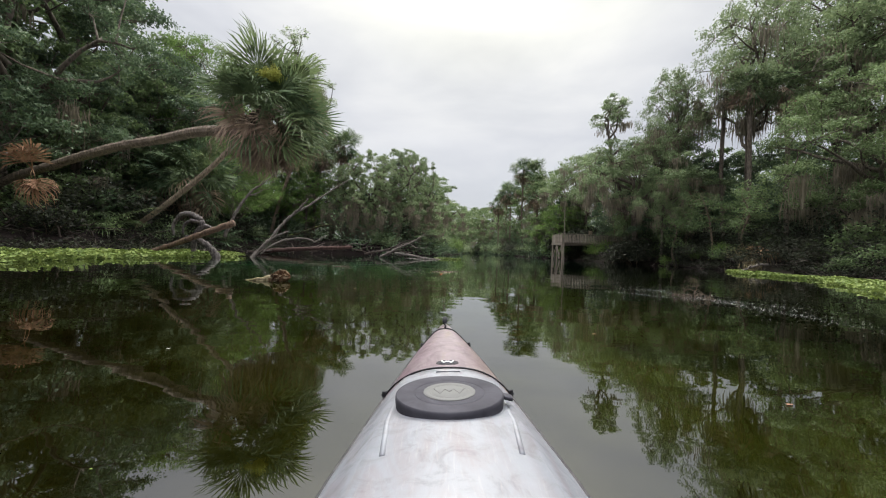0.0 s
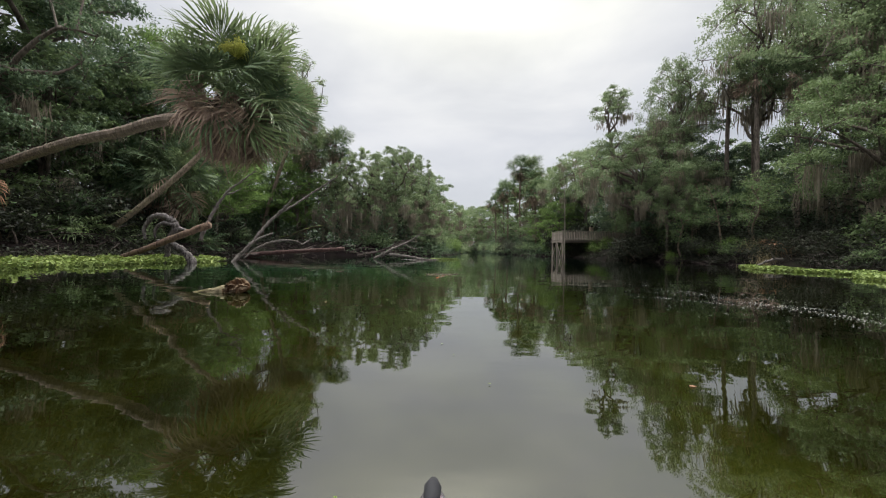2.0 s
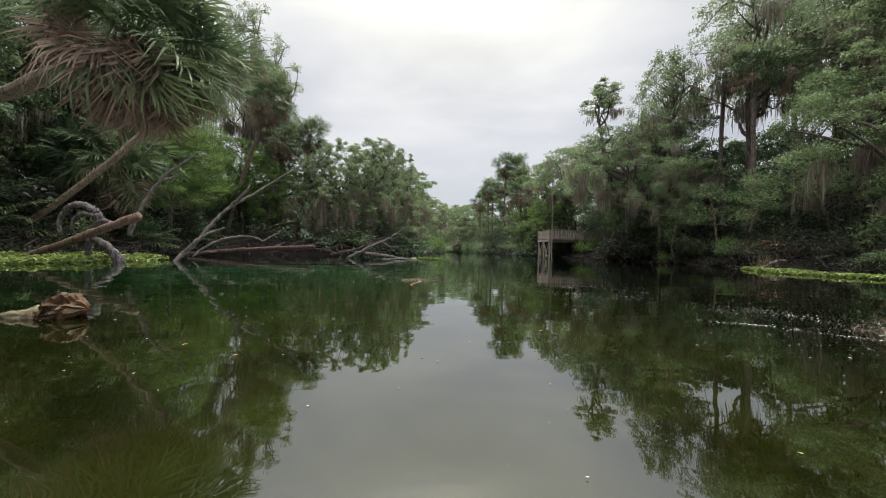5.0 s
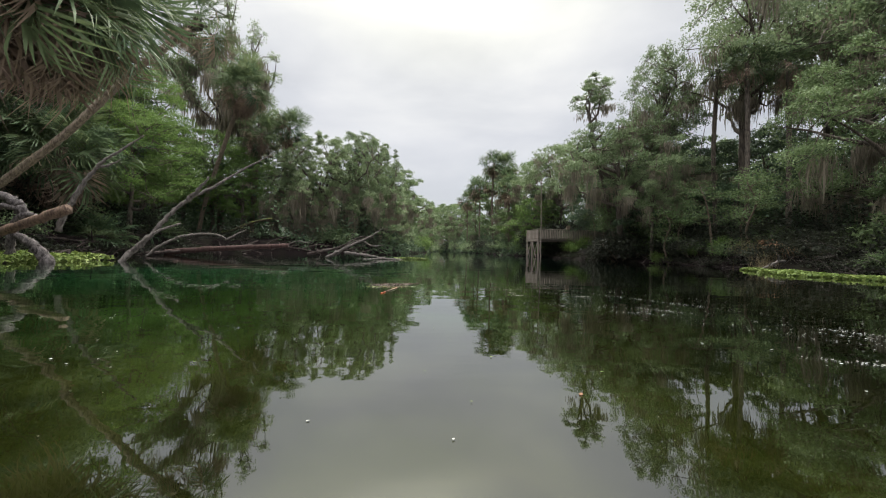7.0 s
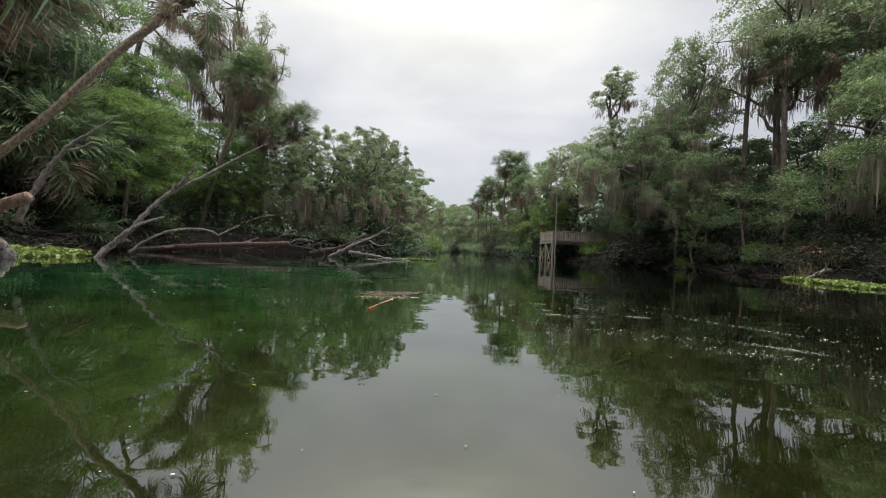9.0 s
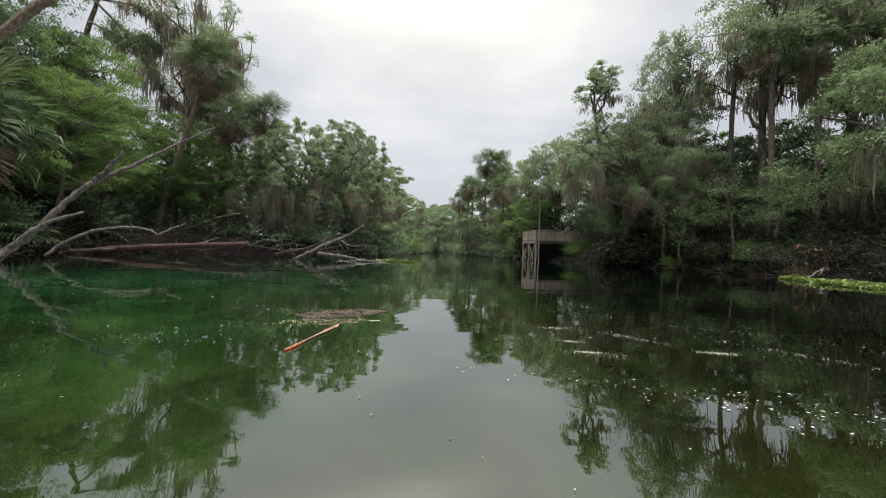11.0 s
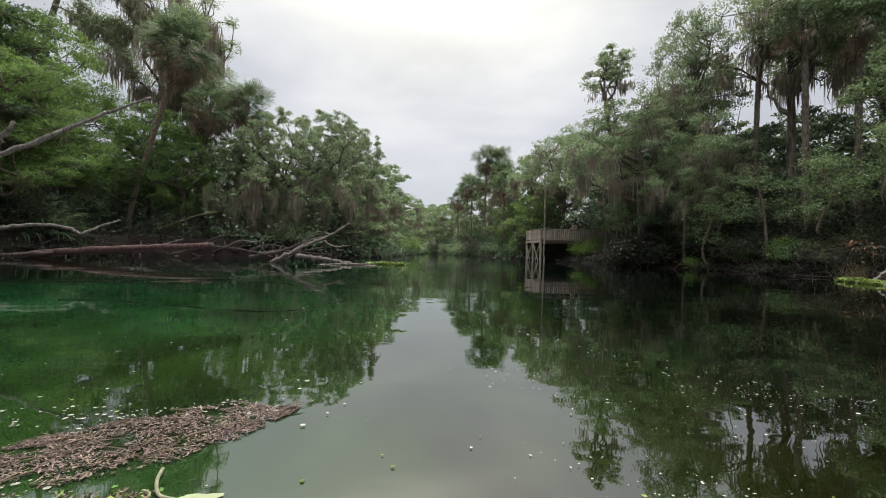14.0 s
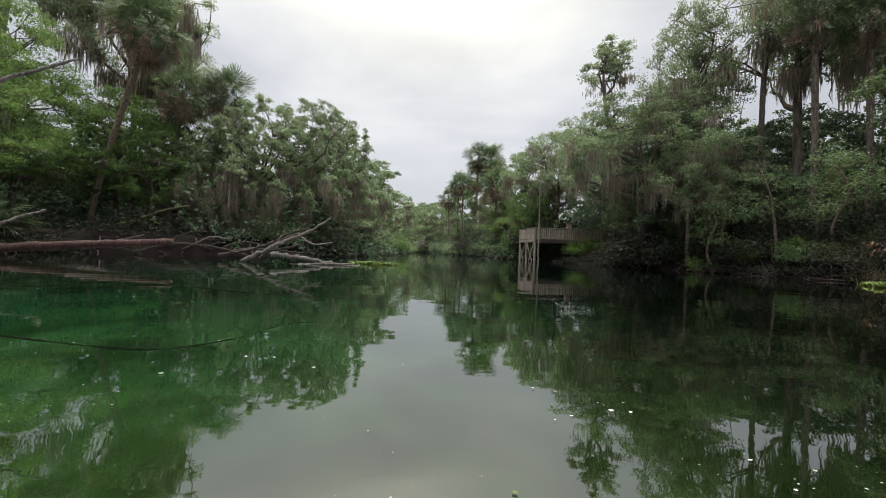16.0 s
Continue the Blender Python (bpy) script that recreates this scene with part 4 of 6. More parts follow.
# ---- palms ----
A = palm([(-19.5, 16.2, 1.2), (-17.7, 15.5, 2.7), (-14.6, 14.6, 3.4), (-11.8, 13.8, 3.9), (-9.67, 13.2, 4.1), (-7.67, 12.0, 4.06), (-6.3, 11.35, 3.95), (-5.6, 11.05, 4.05), (-5.1, 10.9, 4.3)],
         0.155, 0.98, 58, 120, 71, "leaning cabbage palm with a near-level trunk over the water", 1.0, 0.82, 34, reach=92, top_el=64, clear=170)


def flower_cluster(parent, at):
    """A fuzzy bunch of fine yellow-green flowering twigs."""
    rng = np.random.default_rng(78)
    g, ends = Geo(), []
    for k in range(40):
        d = Vector(rng.normal(size=3)).normalized() * rng.uniform(0.2, 0.44)
        d = Vector((d.x, d.y, abs(d.z) * 0.75))
        g.tube([(0, 0, -0.1), d * 0.5, d], [0.008, 0.006, 0.003], 3, False)
        ends.append(d)
    ob = part("flower_stalk", g.mesh("flower_stalk", YOUNG_PALM), parent, "pale yellow-green flower stalks")
    ob.location = at
    e = np.array(ends)[rng.integers(0, 40, 2600)] * rng.uniform(0.45, 1.05, (2600, 1)) + rng.normal(size=(2600, 3)) * 0.035
    v, f = blades(e, 0.05, 0.018, rng)
    ob = tagged(part("flower_fuzz", array_mesh("flower_fuzz", v, f, YOUNG_PALM), parent, "fuzzy yellow-green blossom"), kind="stuff")
    ob.location = at


flower_cluster(A, Vector((-4.52, 9.95, 4.95)) - Vector((-19.5, 16.2, 1.2)))
palm([(-17.9, 20.5, 0.2), (-16.6, 20.4, 1.05), (-14.74, 20.4, 2.46), (-12.46, 20.4, 4.45), (-10.3, 20.4, 6.75), (-8.9, 20.4, 8.0), (-7.75, 20.4, 9.0)],
     0.13, 0.75, 14, 5, 72, "cabbage palm leaning out from the bank over the river", 1.2, bark=PALM_TAN)
palm([(-17.5, 39.1, 0.9), (-16.9, 38.7, 3.4), (-15.6, 38.0, 6.8), (-14.0, 37.1, 10.4), (-12.85, 36.5, 12.9)], 0.165, 1.15, 36, 34, 73, "tall cabbage palm with a thick brown skirt of dead fronds", bark=PALM_TAN)
palm([(-12.0, 41.5, 1), (-11.7, 42.0, 6), (-11.3, 42.4, 11.6)], 0.18, 1.1, 32, 14, 74)
palm([(-13.6, 40.2, 1), (-13.4, 40.2, 6), (-13.0, 40.2, 10.4)], 0.18, 1.05, 24, 26, 75, "cabbage palm with a heavy brown dead skirt")
palm([(-16.6, 24.4, 0.6), (-16.1, 24.1, 2.5), (-15.1, 23.6, 4.8)], 0.16, 1.3, 36, 10, 76, "young cabbage palm with arching green fans in the shade")
palm([(-18.2, 24.6, 0.6), (-17.9, 24.3, 2.5), (-17.2, 24.0, 4.5)], 0.16, 1.2, 30, 10, 77, "cabbage palm standing in the dark bank woods")
for i, (x, y, h, sz) in enumerate(((24.2, 31.3, 14.8, 0.95), (24.6, 34.5, 15.7, 0.95), (26.3, 30.2, 14.2, 0.95), (16.2, 81, 18.0, 1.5), (18.2, 80, 17.2, 1.5), (17.6, 88, 15.5, 1.5),
                                   (15.3, 92, 14.8, 1.5), (17.5, 75, 14.2, 1.4), (14.2, 104, 13.5, 1.5), (15.5, 97, 15.5, 1.5), (16, 68, 11.0, 1.3), (22.5, 36.5, 8.0, 1.1))):
    palm([(x + 0.3, y, 0.7), (x + 0.2 * (-1) ** i, y, h * 0.55), (x, y, h)], 0.16, sz, 17 if i < 3 else 28, 8 if i < 3 else 18, 80 + i, bark=OAK_BARK if i < 3 else None)


def withered(x, y, z, size, turns, label):
    root = thing("withered_fronds", label, "palm frond", pose(x, y, z))
    for k, (el, az) in enumerate(turns):
        ob = part("frond", ORANGE_FRONDS[k % 2], root)
        ob.matrix_local = pose(0, 0, 0, 10 * k, -el, az) @ Matrix.Scale(size, 4)


# ---- fallen wood on the banks ----
def log_mesh(points, r0, r1, mat, seed, n=9, sides=10, wobble=0.13, bend=0.3):
    rng = np.random.default_rng(seed)
    line = smooth_line(points, n)
    g = Geo()
    k = len(line)
    line = [p + Vector(rng.normal(size=3) * bend * (r0 + (r1 - r0) * i / (k - 1))) for i, p in enumerate(line)]
    g.tube(line, [(r0 + (r1 - r0) * i / (k - 1)) * rng.uniform(1 - bend * 0.55, 1 + bend * 0.55) for i in range(k)], sides, True, wobble, rng)
    return g.mesh("log", mat)


def fallen(name, label, runs, category="fallen wood"):
    """A piece of fallen wood: the first run is the stem, the others its branches."""
    base = Vector(runs[0][0][0])
    root = thing(name, label, category, Matrix.Translation(base))
    for i, (pts, r0, r1, mat) in enumerate(runs):
        part("stem" if i == 0 else "branch", log_mesh([Vector(p) - base for p in pts], r0, r1, mat, 100 + i + int(abs(base.x * 7)), bend=0.06 if r0 > 0.19 or mat in (BROWN_LOG, RED_WOOD) else 0.13 if mat is DRIFT else 0.25), root)
    return root


fallen("broken_log", "broken brown log slanting out of the green mat", [
    ([(-13.4, 16.7, -0.15), (-11.6, 16.5, 0.45), (-10.1, 16.35, 1.0), (-8.72, 16.2, 1.5)], 0.10, 0.135, BROWN_LOG)])
fallen("dead_branch", "thin bleached branch rising behind the broken log", [
    ([(-9.35, 16.6, 0.9), (-8.95, 16.7, 1.95), (-8.5, 16.8, 2.75), (-8.05, 16.9, 3.2), (-7.4, 17.0, 3.75)], 0.075, 0.02, GREY_WOOD),
    ([(-8.5, 16.8, 2.75), (-8.2, 16.8, 2.8), (-7.9, 16.85, 3.0)], 0.045, 0.015, GREY_WOOD)])
fallen("driftwood", "twisted bleached driftwood root standing in the green mat", [
    ([(-9.75, 16.9, -0.1), (-10.0, 16.9, 0.3), (-10.35, 16.9, 0.6), (-10.8, 16.9, 0.8), (-11.25, 16.9, 0.88)], 0.17, 0.06, DRIFT),
    ([(-10.9, 16.95, -0.1), (-10.85, 16.95, 0.5), (-10.72, 16.9, 1.0), (-10.42, 16.85, 1.36), (-10.62, 16.85, 1.7)], 0.1, 0.12, DRIFT),
    ([(-10.42, 16.85, 1.3), (-10.66, 16.85, 1.68), (-11.1, 16.85, 1.86), (-11.5, 16.9, 1.74), (-11.75, 16.9, 1.3), (-11.7, 16.9, 0.9)], 0.14, 0.05, DRIFT),
    ([(-10.5, 16.8, 1.5), (-10.9, 16.75, 1.55), (-11.2, 16.75, 1.3), (-11.25, 16.8, 0.95)], 0.09, 0.04, DRIFT),
    ([(-10.45, 16.85, 1.35), (-10.1, 16.8, 1.3), (-9.75, 16.75, 1.12)], 0.09, 0.035, DRIFT)])
fallen("dead_snag", "long bleached dead tree leaning out over the water", [
    ([(-9.3, 18.8, -0.1), (-8.65, 19.2, 0.8), (-7.9, 19.6, 1.95), (-7.0, 20.1, 2.75), (-6.2, 20.6, 3.5), (-5.3, 21.2, 4.3)], 0.095, 0.022, GREY_WOOD),
    ([(-7.65, 19.7, 2.2), (-7.25, 19.6, 2.55), (-6.85, 19.55, 3.05)], 0.08, 0.035, GREY_WOOD),
    ([(-9.0, 18.95, 0.35), (-8.4, 19.2, 1.0), (-7.75, 19.5, 1.35)], 0.07, 0.025, GREY_WOOD)])
fallen("grey_limb", "crooked grey limb lying above the fallen trunk", [
    ([(-9.8, 20.9, 0.1), (-9.3, 21.1, 0.6), (-8.5, 21.3, 0.98), (-7.6, 21.6, 1.04), (-7.15, 21.7, 0.86)], 0.045, 0.035, GREY_WOOD),
    ([(-7.15, 21.7, 0.86), (-6.9, 22.0, 1.1), (-6.65, 22.3, 1.28)], 0.035, 0.018, GREY_WOOD)])
fallen("fallen_tree", "dark reddish fallen trunk reaching out from the bank", [
    ([(-12.6, 26.7, 0.12), (-11.3, 26.6, 0.27), (-8.8, 26.55, 0.48), (-6.2, 26.5, 0.66)], 0.15, 0.12, RED_WOOD)])
fallen("mossy_branch", "moss-covered yellow-green branch above the fallen trunk", [
    ([(-15.3, 38.4, 1.5), (-13.4, 37.7, 2.05), (-12.0, 37.1, 2.5), (-10.6, 36.5, 2.72)], 0.14, 0.06, MOSSY_WOOD),
    ([(-13.4, 37.7, 2.0), (-12.7, 37.2, 1.75), (-12.1, 37.0, 1.55)], 0.07, 0.03, MOSSY_WOOD)])
fallen("bleached_snag", "bleached snag of crossing branches at the water's edge", [
    ([(-4.56, 28.1, 0.00), (-3.26, 28.1, 0.71), (-2.23, 28.1, 1.19), (-1.30, 28.1, 1.80)], 0.09, 0.03, GREY_WOOD),
    ([(-4.37, 28.4, 0.10), (-2.98, 28.3, 0.95), (-2.05, 28.2, 1.28)], 0.08, 0.03, DARK_WOOD),
    ([(-3.44, 27.9, 0.33), (-2.23, 27.8, 0.21), (-0.93, 27.7, 0.02), (-0.09, 27.7, -0.05)], 0.09, 0.05, GREY_WOOD),
    ([(-2.70, 27.6, -0.05), (-1.58, 27.5, 0.02), (-0.28, 27.5, 0.06)], 0.06, 0.03, GREY_WOOD),
    ([(-2.42, 28.1, 1.04), (-1.86, 27.7, 0.76), (-1.12, 27.5, 0.85)], 0.04, 0.015, GREY_WOOD),
    ([(-5.21, 29.1, 0.28), (-3.91, 28.7, 0.66), (-2.60, 28.5, 1.28), (-1.77, 28.3, 1.23)], 0.07, 0.02, DARK_WOOD),
    ([(-5.95, 29.6, 0.19), (-4.65, 29.1, 0.47), (-3.63, 28.9, 0.47), (-2.42, 28.7, 0.76)], 0.08, 0.03, DARK_WOOD),
    ([(-4.09, 28.6, 0.10), (-3.35, 28.5, 0.85), (-3.07, 28.4, 1.42)], 0.05, 0.015, GREY_WOOD),
    ([(-3.16, 28.1, 0.47), (-2.33, 27.9, 0.43), (-1.49, 27.8, 0.66)], 0.035, 0.012, DARK_WOOD)])
fallen("dead_limbs", "dark dead limbs lying in the shallows under the oaks", [
    ([(-11.5, 33.5, 0.1), (-9.5, 33.0, 0.55), (-7.6, 32.6, 0.5), (-5.8, 32.2, 0.15)], 0.07, 0.03, DARK_WOOD),
    ([(-10.2, 33.2, 0.4), (-9.0, 33.2, 1.1), (-8.0, 33.0, 1.3)], 0.06, 0.02, DARK_WOOD),
    ([(-8.6, 32.8, 0.5), (-7.5, 32.4, 0.95), (-6.6, 32.2, 0.9), (-6.1, 32.0, 1.3)], 0.05, 0.015, GREY_WOOD),
    ([(-7.2, 32.5, 0.4), (-6.2, 32.6, 0.75), (-5.2, 32.6, 0.7)], 0.05, 0.015, DARK_WOOD)])
fallen("sunken_log", "dark fallen trunk half in the water by the bank", [
    ([(-12.8, 25.5, 0.1), (-11.2, 27, 0.3), (-9.8, 29, 0.55), (-9.2, 30.2, 0.9)], 0.07, 0.03, DARK_WOOD),
    ([(-10.6, 27.8, 0.4), (-9.6, 28, 0.35), (-8.7, 28.1, 0.7)], 0.06, 0.025, GREY_WOOD)])
fallen("bank_branches", "tangle of dead branches on the muddy bank", [
    ([(20.5, 24.5, 0.5), (19.2, 23.6, 0.5), (17.8, 23.0, 0.15), (16.9, 22.5, -0.05)], 0.08, 0.03, GREY_WOOD),
    ([(19.2, 23.6, 0.5), (18.5, 22.9, 0.75), (18.0, 22.6, 1.0)], 0.04, 0.015, GREY_WOOD),
    ([(18.3, 23.2, 0.3), (17.9, 22.6, 0.45), (17.5, 22.3, 0.3)], 0.04, 0.015, GREY_WOOD)])


def bank_roots():
    """Roots, twigs and fallen sticks along the foot of both banks."""
    rng = np.random.default_rng(64)
    g = Geo()
    for _ in range(1500):
        y = rng.uniform(14, 75) if rng.random() < 0.85 else rng.uniform(75, 140)
        side = -1 if rng.random() < 0.5 else 1
        edge = float(np.interp(y, LEFT_Y, LEFT_X) if side < 0 else np.interp(y, RIGHT_Y, RIGHT_X))
        p = Vector((edge + side * rng.uniform(-0.6, 1.6), y, 0))
        p.z = max(-0.05, ground_z(p.x, p.y)) + rng.uniform(0, 0.35)
        d = Vector((-side * rng.uniform(-0.4, 1.0), rng.normal() * 0.9, rng.uniform(-0.5, 0.45))) * rng.uniform(0.4, 1.3)
        r = rng.uniform(0.008, 0.03) if y > 42 or side > 0 else rng.uniform(0.015, 0.05)
        g.tube([p, p + d * 0.5 + Vector((0, 0, rng.uniform(-0.1, 0.12))), p + d], [r, r * 0.8, r * 0.3], 4, False)
    tagged(new("bank_roots", g.mesh("bank_roots", DARK_WOOD)), "tangled dark roots and sticks along the muddy bank", "roots", kind="stuff")


bank_roots()


def bank_twigs():
    """Pale dead twigs and small fallen branches on the shaded bank."""
    rng = np.random.default_rng(68)
    g = Geo()
    for _ in range(420):
        y = rng.uniform(20, 44)
        p = Vector((float(np.interp(y, RIGHT_Y, RIGHT_X)) + rng.uniform(-0.3, 3.0), y, 0))
        p.z = max(0.0, ground_z(p.x, p.y)) + rng.uniform(0.0, 1.3) * rng.random()
        d = Vector((rng.normal(), rng.normal(), rng.normal() * 0.7)) * rng.uniform(0.2, 0.6)
        r = rng.uniform(0.006, 0.016)
        bend = p + d * 0.5 + Vector((0, 0, rng.uniform(-0.1, 0.15)))
        g.tube([p - d * 0.4, bend, p + d], [r, r * 0.8, r * 0.3], 4, False)
        g.tube([bend, bend + Vector((rng.normal() * 0.2, rng.normal() * 0.2, rng.uniform(0.0, 0.3)))], [r * 0.6, r * 0.2], 4, False)
    tagged(new("bank_twigs", g.mesh("bank_twigs", GREY_WOOD)), "pale dead twigs and small branches on the shaded bank", "twigs", kind="stuff")


bank_twigs()


def stump():
    """The broken log end rising out of the river: a flat pale neck and a blocky split head with a tucked chin."""
    rng = np.random.default_rng(7)
    root = thing("river_log", "brown broken log end sticking out of the river", "log", pose(-2.9, 7.22, 0, 0, 0, 6))
    stations = {"neck": ((-0.66, -0.02, 0.004, 0.02), (-0.56, -0.04, 0.03, 0.05), (-0.44, -0.05, 0.05, 0.075), (-0.32, -0.06, 0.07, 0.085), (-0.24, -0.06, 0.1, 0.09), (-0.16, -0.05, 0.12, 0.09)),
                "head": ((-0.27, 0.03, 0.07, 0.05), (-0.2, -0.05, 0.115, 0.1), (-0.12, -0.06, 0.16, 0.13), (-0.05, -0.05, 0.195, 0.13), (0.02, -0.03, 0.215, 0.13), (0.055, 0.0, 0.2, 0.125), (0.085, 0.02, 0.155, 0.1), (0.115, 0.03, 0.14, 0.08), (0.135, 0.05, 0.11, 0.035))}
    for name, rows in stations.items():
        g = Geo()
        rings, sides = 34, 30
        verts, faces = [], []
        xs = [q[0] for q in rows]
        for i in range(rings):
            x = xs[0] + (xs[-1] - xs[0]) * i / (rings - 1)
            low, high, half = (float(np.interp(x, xs, [q[k] for q in rows])) for k in (1, 2, 3))
            for k in range(sides):
                a = 2 * math.pi * k / sides
                c, w = math.cos(a), math.sin(a)
                corner = 1 / max(abs(c), abs(w)) ** 0.55
                lump = 1 + 0.3 * noise.noise((x * 9, c * 1.2, w * 1.2)) + 0.2 * noise.noise((x * 22, c * 2.6, w * 2.6)) + 0.14 * noise.noise((x * 30, c * 7, w * 7)) + rng.normal() * 0.015 - 0.3 * max(0, 1 - 6 * abs(noise.noise((x * 11 + 2, c * 1.8, w * 1.8))))
                split = 0.8 if name == "head" and abs(w - 0.35 - 0.3 * math.sin(x * 18)) < 0.2 else 1.0
                verts.append((x + 0.012 * noise.noise((c * 3, w * 3, x * 8)), half * c * corner * lump * split, (low + high) / 2 + (high - low) / 2 * w * corner ** 0.6 * lump * split))
        for i in range(rings - 1):
            for k in range(sides):
                a, b = i * sides + k, i * sides + (k + 1) % sides
                faces.append((a, b, b + sides, a + sides))
        faces += [tuple(range(sides - 1, -1, -1)), tuple((rings - 1) * sides + k for k in range(sides))]
        g.put(verts, faces)
        part(name, g.mesh(name, NECK_WOOD if name == "neck" else HEAD_WOOD, name == "neck"), root, "flat pale weathered neck" if name == "neck" else "dark brown split head")


stump()


def hanging_frond(x, y, z, turn, size):
    """A dead frond dangling by its stalk."""
    ob = solid("hanging_frond", DEAD_FRONDS[1], "brown dead palm frond dangling from its stalk", "palm frond", pose(x, y, z, 0, 78, turn) @ Matrix.Scale(size, 4))
    return ob


hanging_frond(-7.1, 20.2, 9.3, 20, 1.1)


# ---- the landing stage ----
def landing_stage():
    x0, x1, y0, y1, deck, rail = 14.75, 25.0, 48.5, 53.0, 2.2, 3.28
    root = thing("landing_stage", "weathered grey wooden dock on braced posts with slatted railing", "dock", pose(x0, y0, 0))
    m0 = Matrix.Translation((-x0, -y0, 0))

    def beam(name, a, b, w, h, label=""):
        a, b = Vector(a), Vector(b)
        d = b - a
        turn = d.to_track_quat("X", "Z").to_matrix().to_4x4()
        g = Geo()
        g.box((d.length, w, h), m0 @ Matrix.Translation((a + b) / 2) @ turn)
        return part(name, g.mesh(name, PLANK, False), root, label)
    for x in (x0 + 0.1, x0 + 4.9, x0 + 7.4):
        for y in (y0 + 0.1, y1 - 0.1):
            beam("post", (x, y, -1.2), (x, y, rail - 0.05 if x < x0 + 1 else deck), 0.16, 0.16)
    for y in (y0 + 0.1, y1 - 0.1):
        beam("joist", (x0, y + 0.12, deck - 0.16), (x1, y + 0.12, deck - 0.16), 0.06, 0.24)
    beam("joist", (x0 + 0.02, y0, deck - 0.16), (x0 + 0.02, y1, deck - 0.16), 0.06, 0.24)
    for a, b, back in ((0.15, 1.5, 0.04), (2.1, 0.5, -0.02), (2.5, 4.1, 0.04), (4.3, 3.0, -0.02)):
        beam("brace", (x0 + back, y0 + a, deck - 0.3), (x0 + back, y0 + b, 0.05), 0.05, 0.12, "diagonal timber brace")
    beam("post", (x0 + 0.1, y0 + 2.35, -1.2), (x0 + 0.1, y0 + 2.35, deck), 0.16, 0.16)
    n = int((x1 - x0) / 0.15)
    g = Geo()
    g.box((0.14, y1 - y0 + 0.1, 0.04), Matrix.Identity(4))
    board = g.mesh("board", PLANK, False)
    for k in range(n):
        part("board", board, root).matrix_local = pose(0.08 + 0.15 * k, (y1 - y0) / 2, deck + 0.02)
    g = Geo()
    g.box((0.135, 0.03, 0.98), Matrix.Identity(4))
    slat = g.mesh("slat", PLANK, False)
    for k in range(int((x1 - x0) / 0.2)):
        part("slat", slat, root).matrix_local = pose(0.1 + 0.2 * k, 0.02, deck + 0.5, 0, 1.2 * math.sin(k * 2.3))
    for k in range(int((y1 - y0) / 0.2)):
        part("slat", slat, root).matrix_local = pose(-0.02, 0.1 + 0.2 * k, deck + 0.5, 0, 1.2 * math.sin(k * 1.7), 90)
    for z in (rail, deck + 0.18):
        beam("rail", (x0 - 0.05, y0 + 0.05, z), (x1, y0 + 0.05, z), 0.12, 0.05)
        beam("rail", (x0 + 0.03, y0, z), (x0 + 0.03, y1, z), 0.12, 0.05)


landing_stage()
for x, y, s, turn in ((19.4, 33.2, 0.5, 80), (20.3, 31.4, 0.5, 10), (21.4, 29.4, 0.55, 150), (20.2, 36.4, 0.5, 220), (22.0, 27.8, 0.45, 300)):
    SHRUBS[1].stand(x, y, s, turn)
SHRUBS[1].stand(18.4, 47.6, 0.75, 30)
SHRUBS[1].stand(20.0, 46.6, 0.75, 130)
# bushes added under the dock, their dark colour standing in for its shade
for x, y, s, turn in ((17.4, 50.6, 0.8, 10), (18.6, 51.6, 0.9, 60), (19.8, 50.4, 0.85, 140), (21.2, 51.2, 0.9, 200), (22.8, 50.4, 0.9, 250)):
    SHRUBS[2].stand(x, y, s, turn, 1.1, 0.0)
# the same behind the dock, in place of the shaded hollow
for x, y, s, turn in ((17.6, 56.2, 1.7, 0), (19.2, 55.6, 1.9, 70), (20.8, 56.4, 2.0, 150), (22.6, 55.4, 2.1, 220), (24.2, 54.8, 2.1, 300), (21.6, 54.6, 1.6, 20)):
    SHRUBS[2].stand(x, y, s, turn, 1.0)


def rail_box():
    """A small box with an overhanging lid, set on the top rail."""
    root = thing("wooden_box", "small pale wooden box standing on the dock rail", "box", pose(18.3, 48.55, 3.31))
    for name, size, z in (("body", (0.38, 0.3, 0.4), 0.2), ("lid", (0.46, 0.38, 0.05), 0.425)):
        g = Geo()
        g.box(size, Matrix.Translation((0, 0, z)))
        part(name, g.mesh(name, PALM_TAN, False), root)


rail_box()
SHADE.stand(19.6, 60.5, 0.85, 40, 0.9)
for x, y, s, turn in ((18.3, 37.0, 1.25, 15), (18.2, 38.5, 1.2, 95), (19.0, 36.0, 1.1, 200)):
    SHRUBS[2].stand(x, y, s, turn, 1.1)
solid("mooring_pole", log_mesh([(0, 0, -1.2), (0.02, 0, 3), (-0.04, 0, 6), (-0.1, 0, 9.0)], 0.075, 0.03, PLANK, 5), "tall thin grey pole standing in the water by the dock", "pole", pose(14.41, 46.5, 0))


# ---- the kayak ----
def lerp_table(y, table):
    return float(np.interp(y, [a for a, _ in table], [b for _, b in table]))


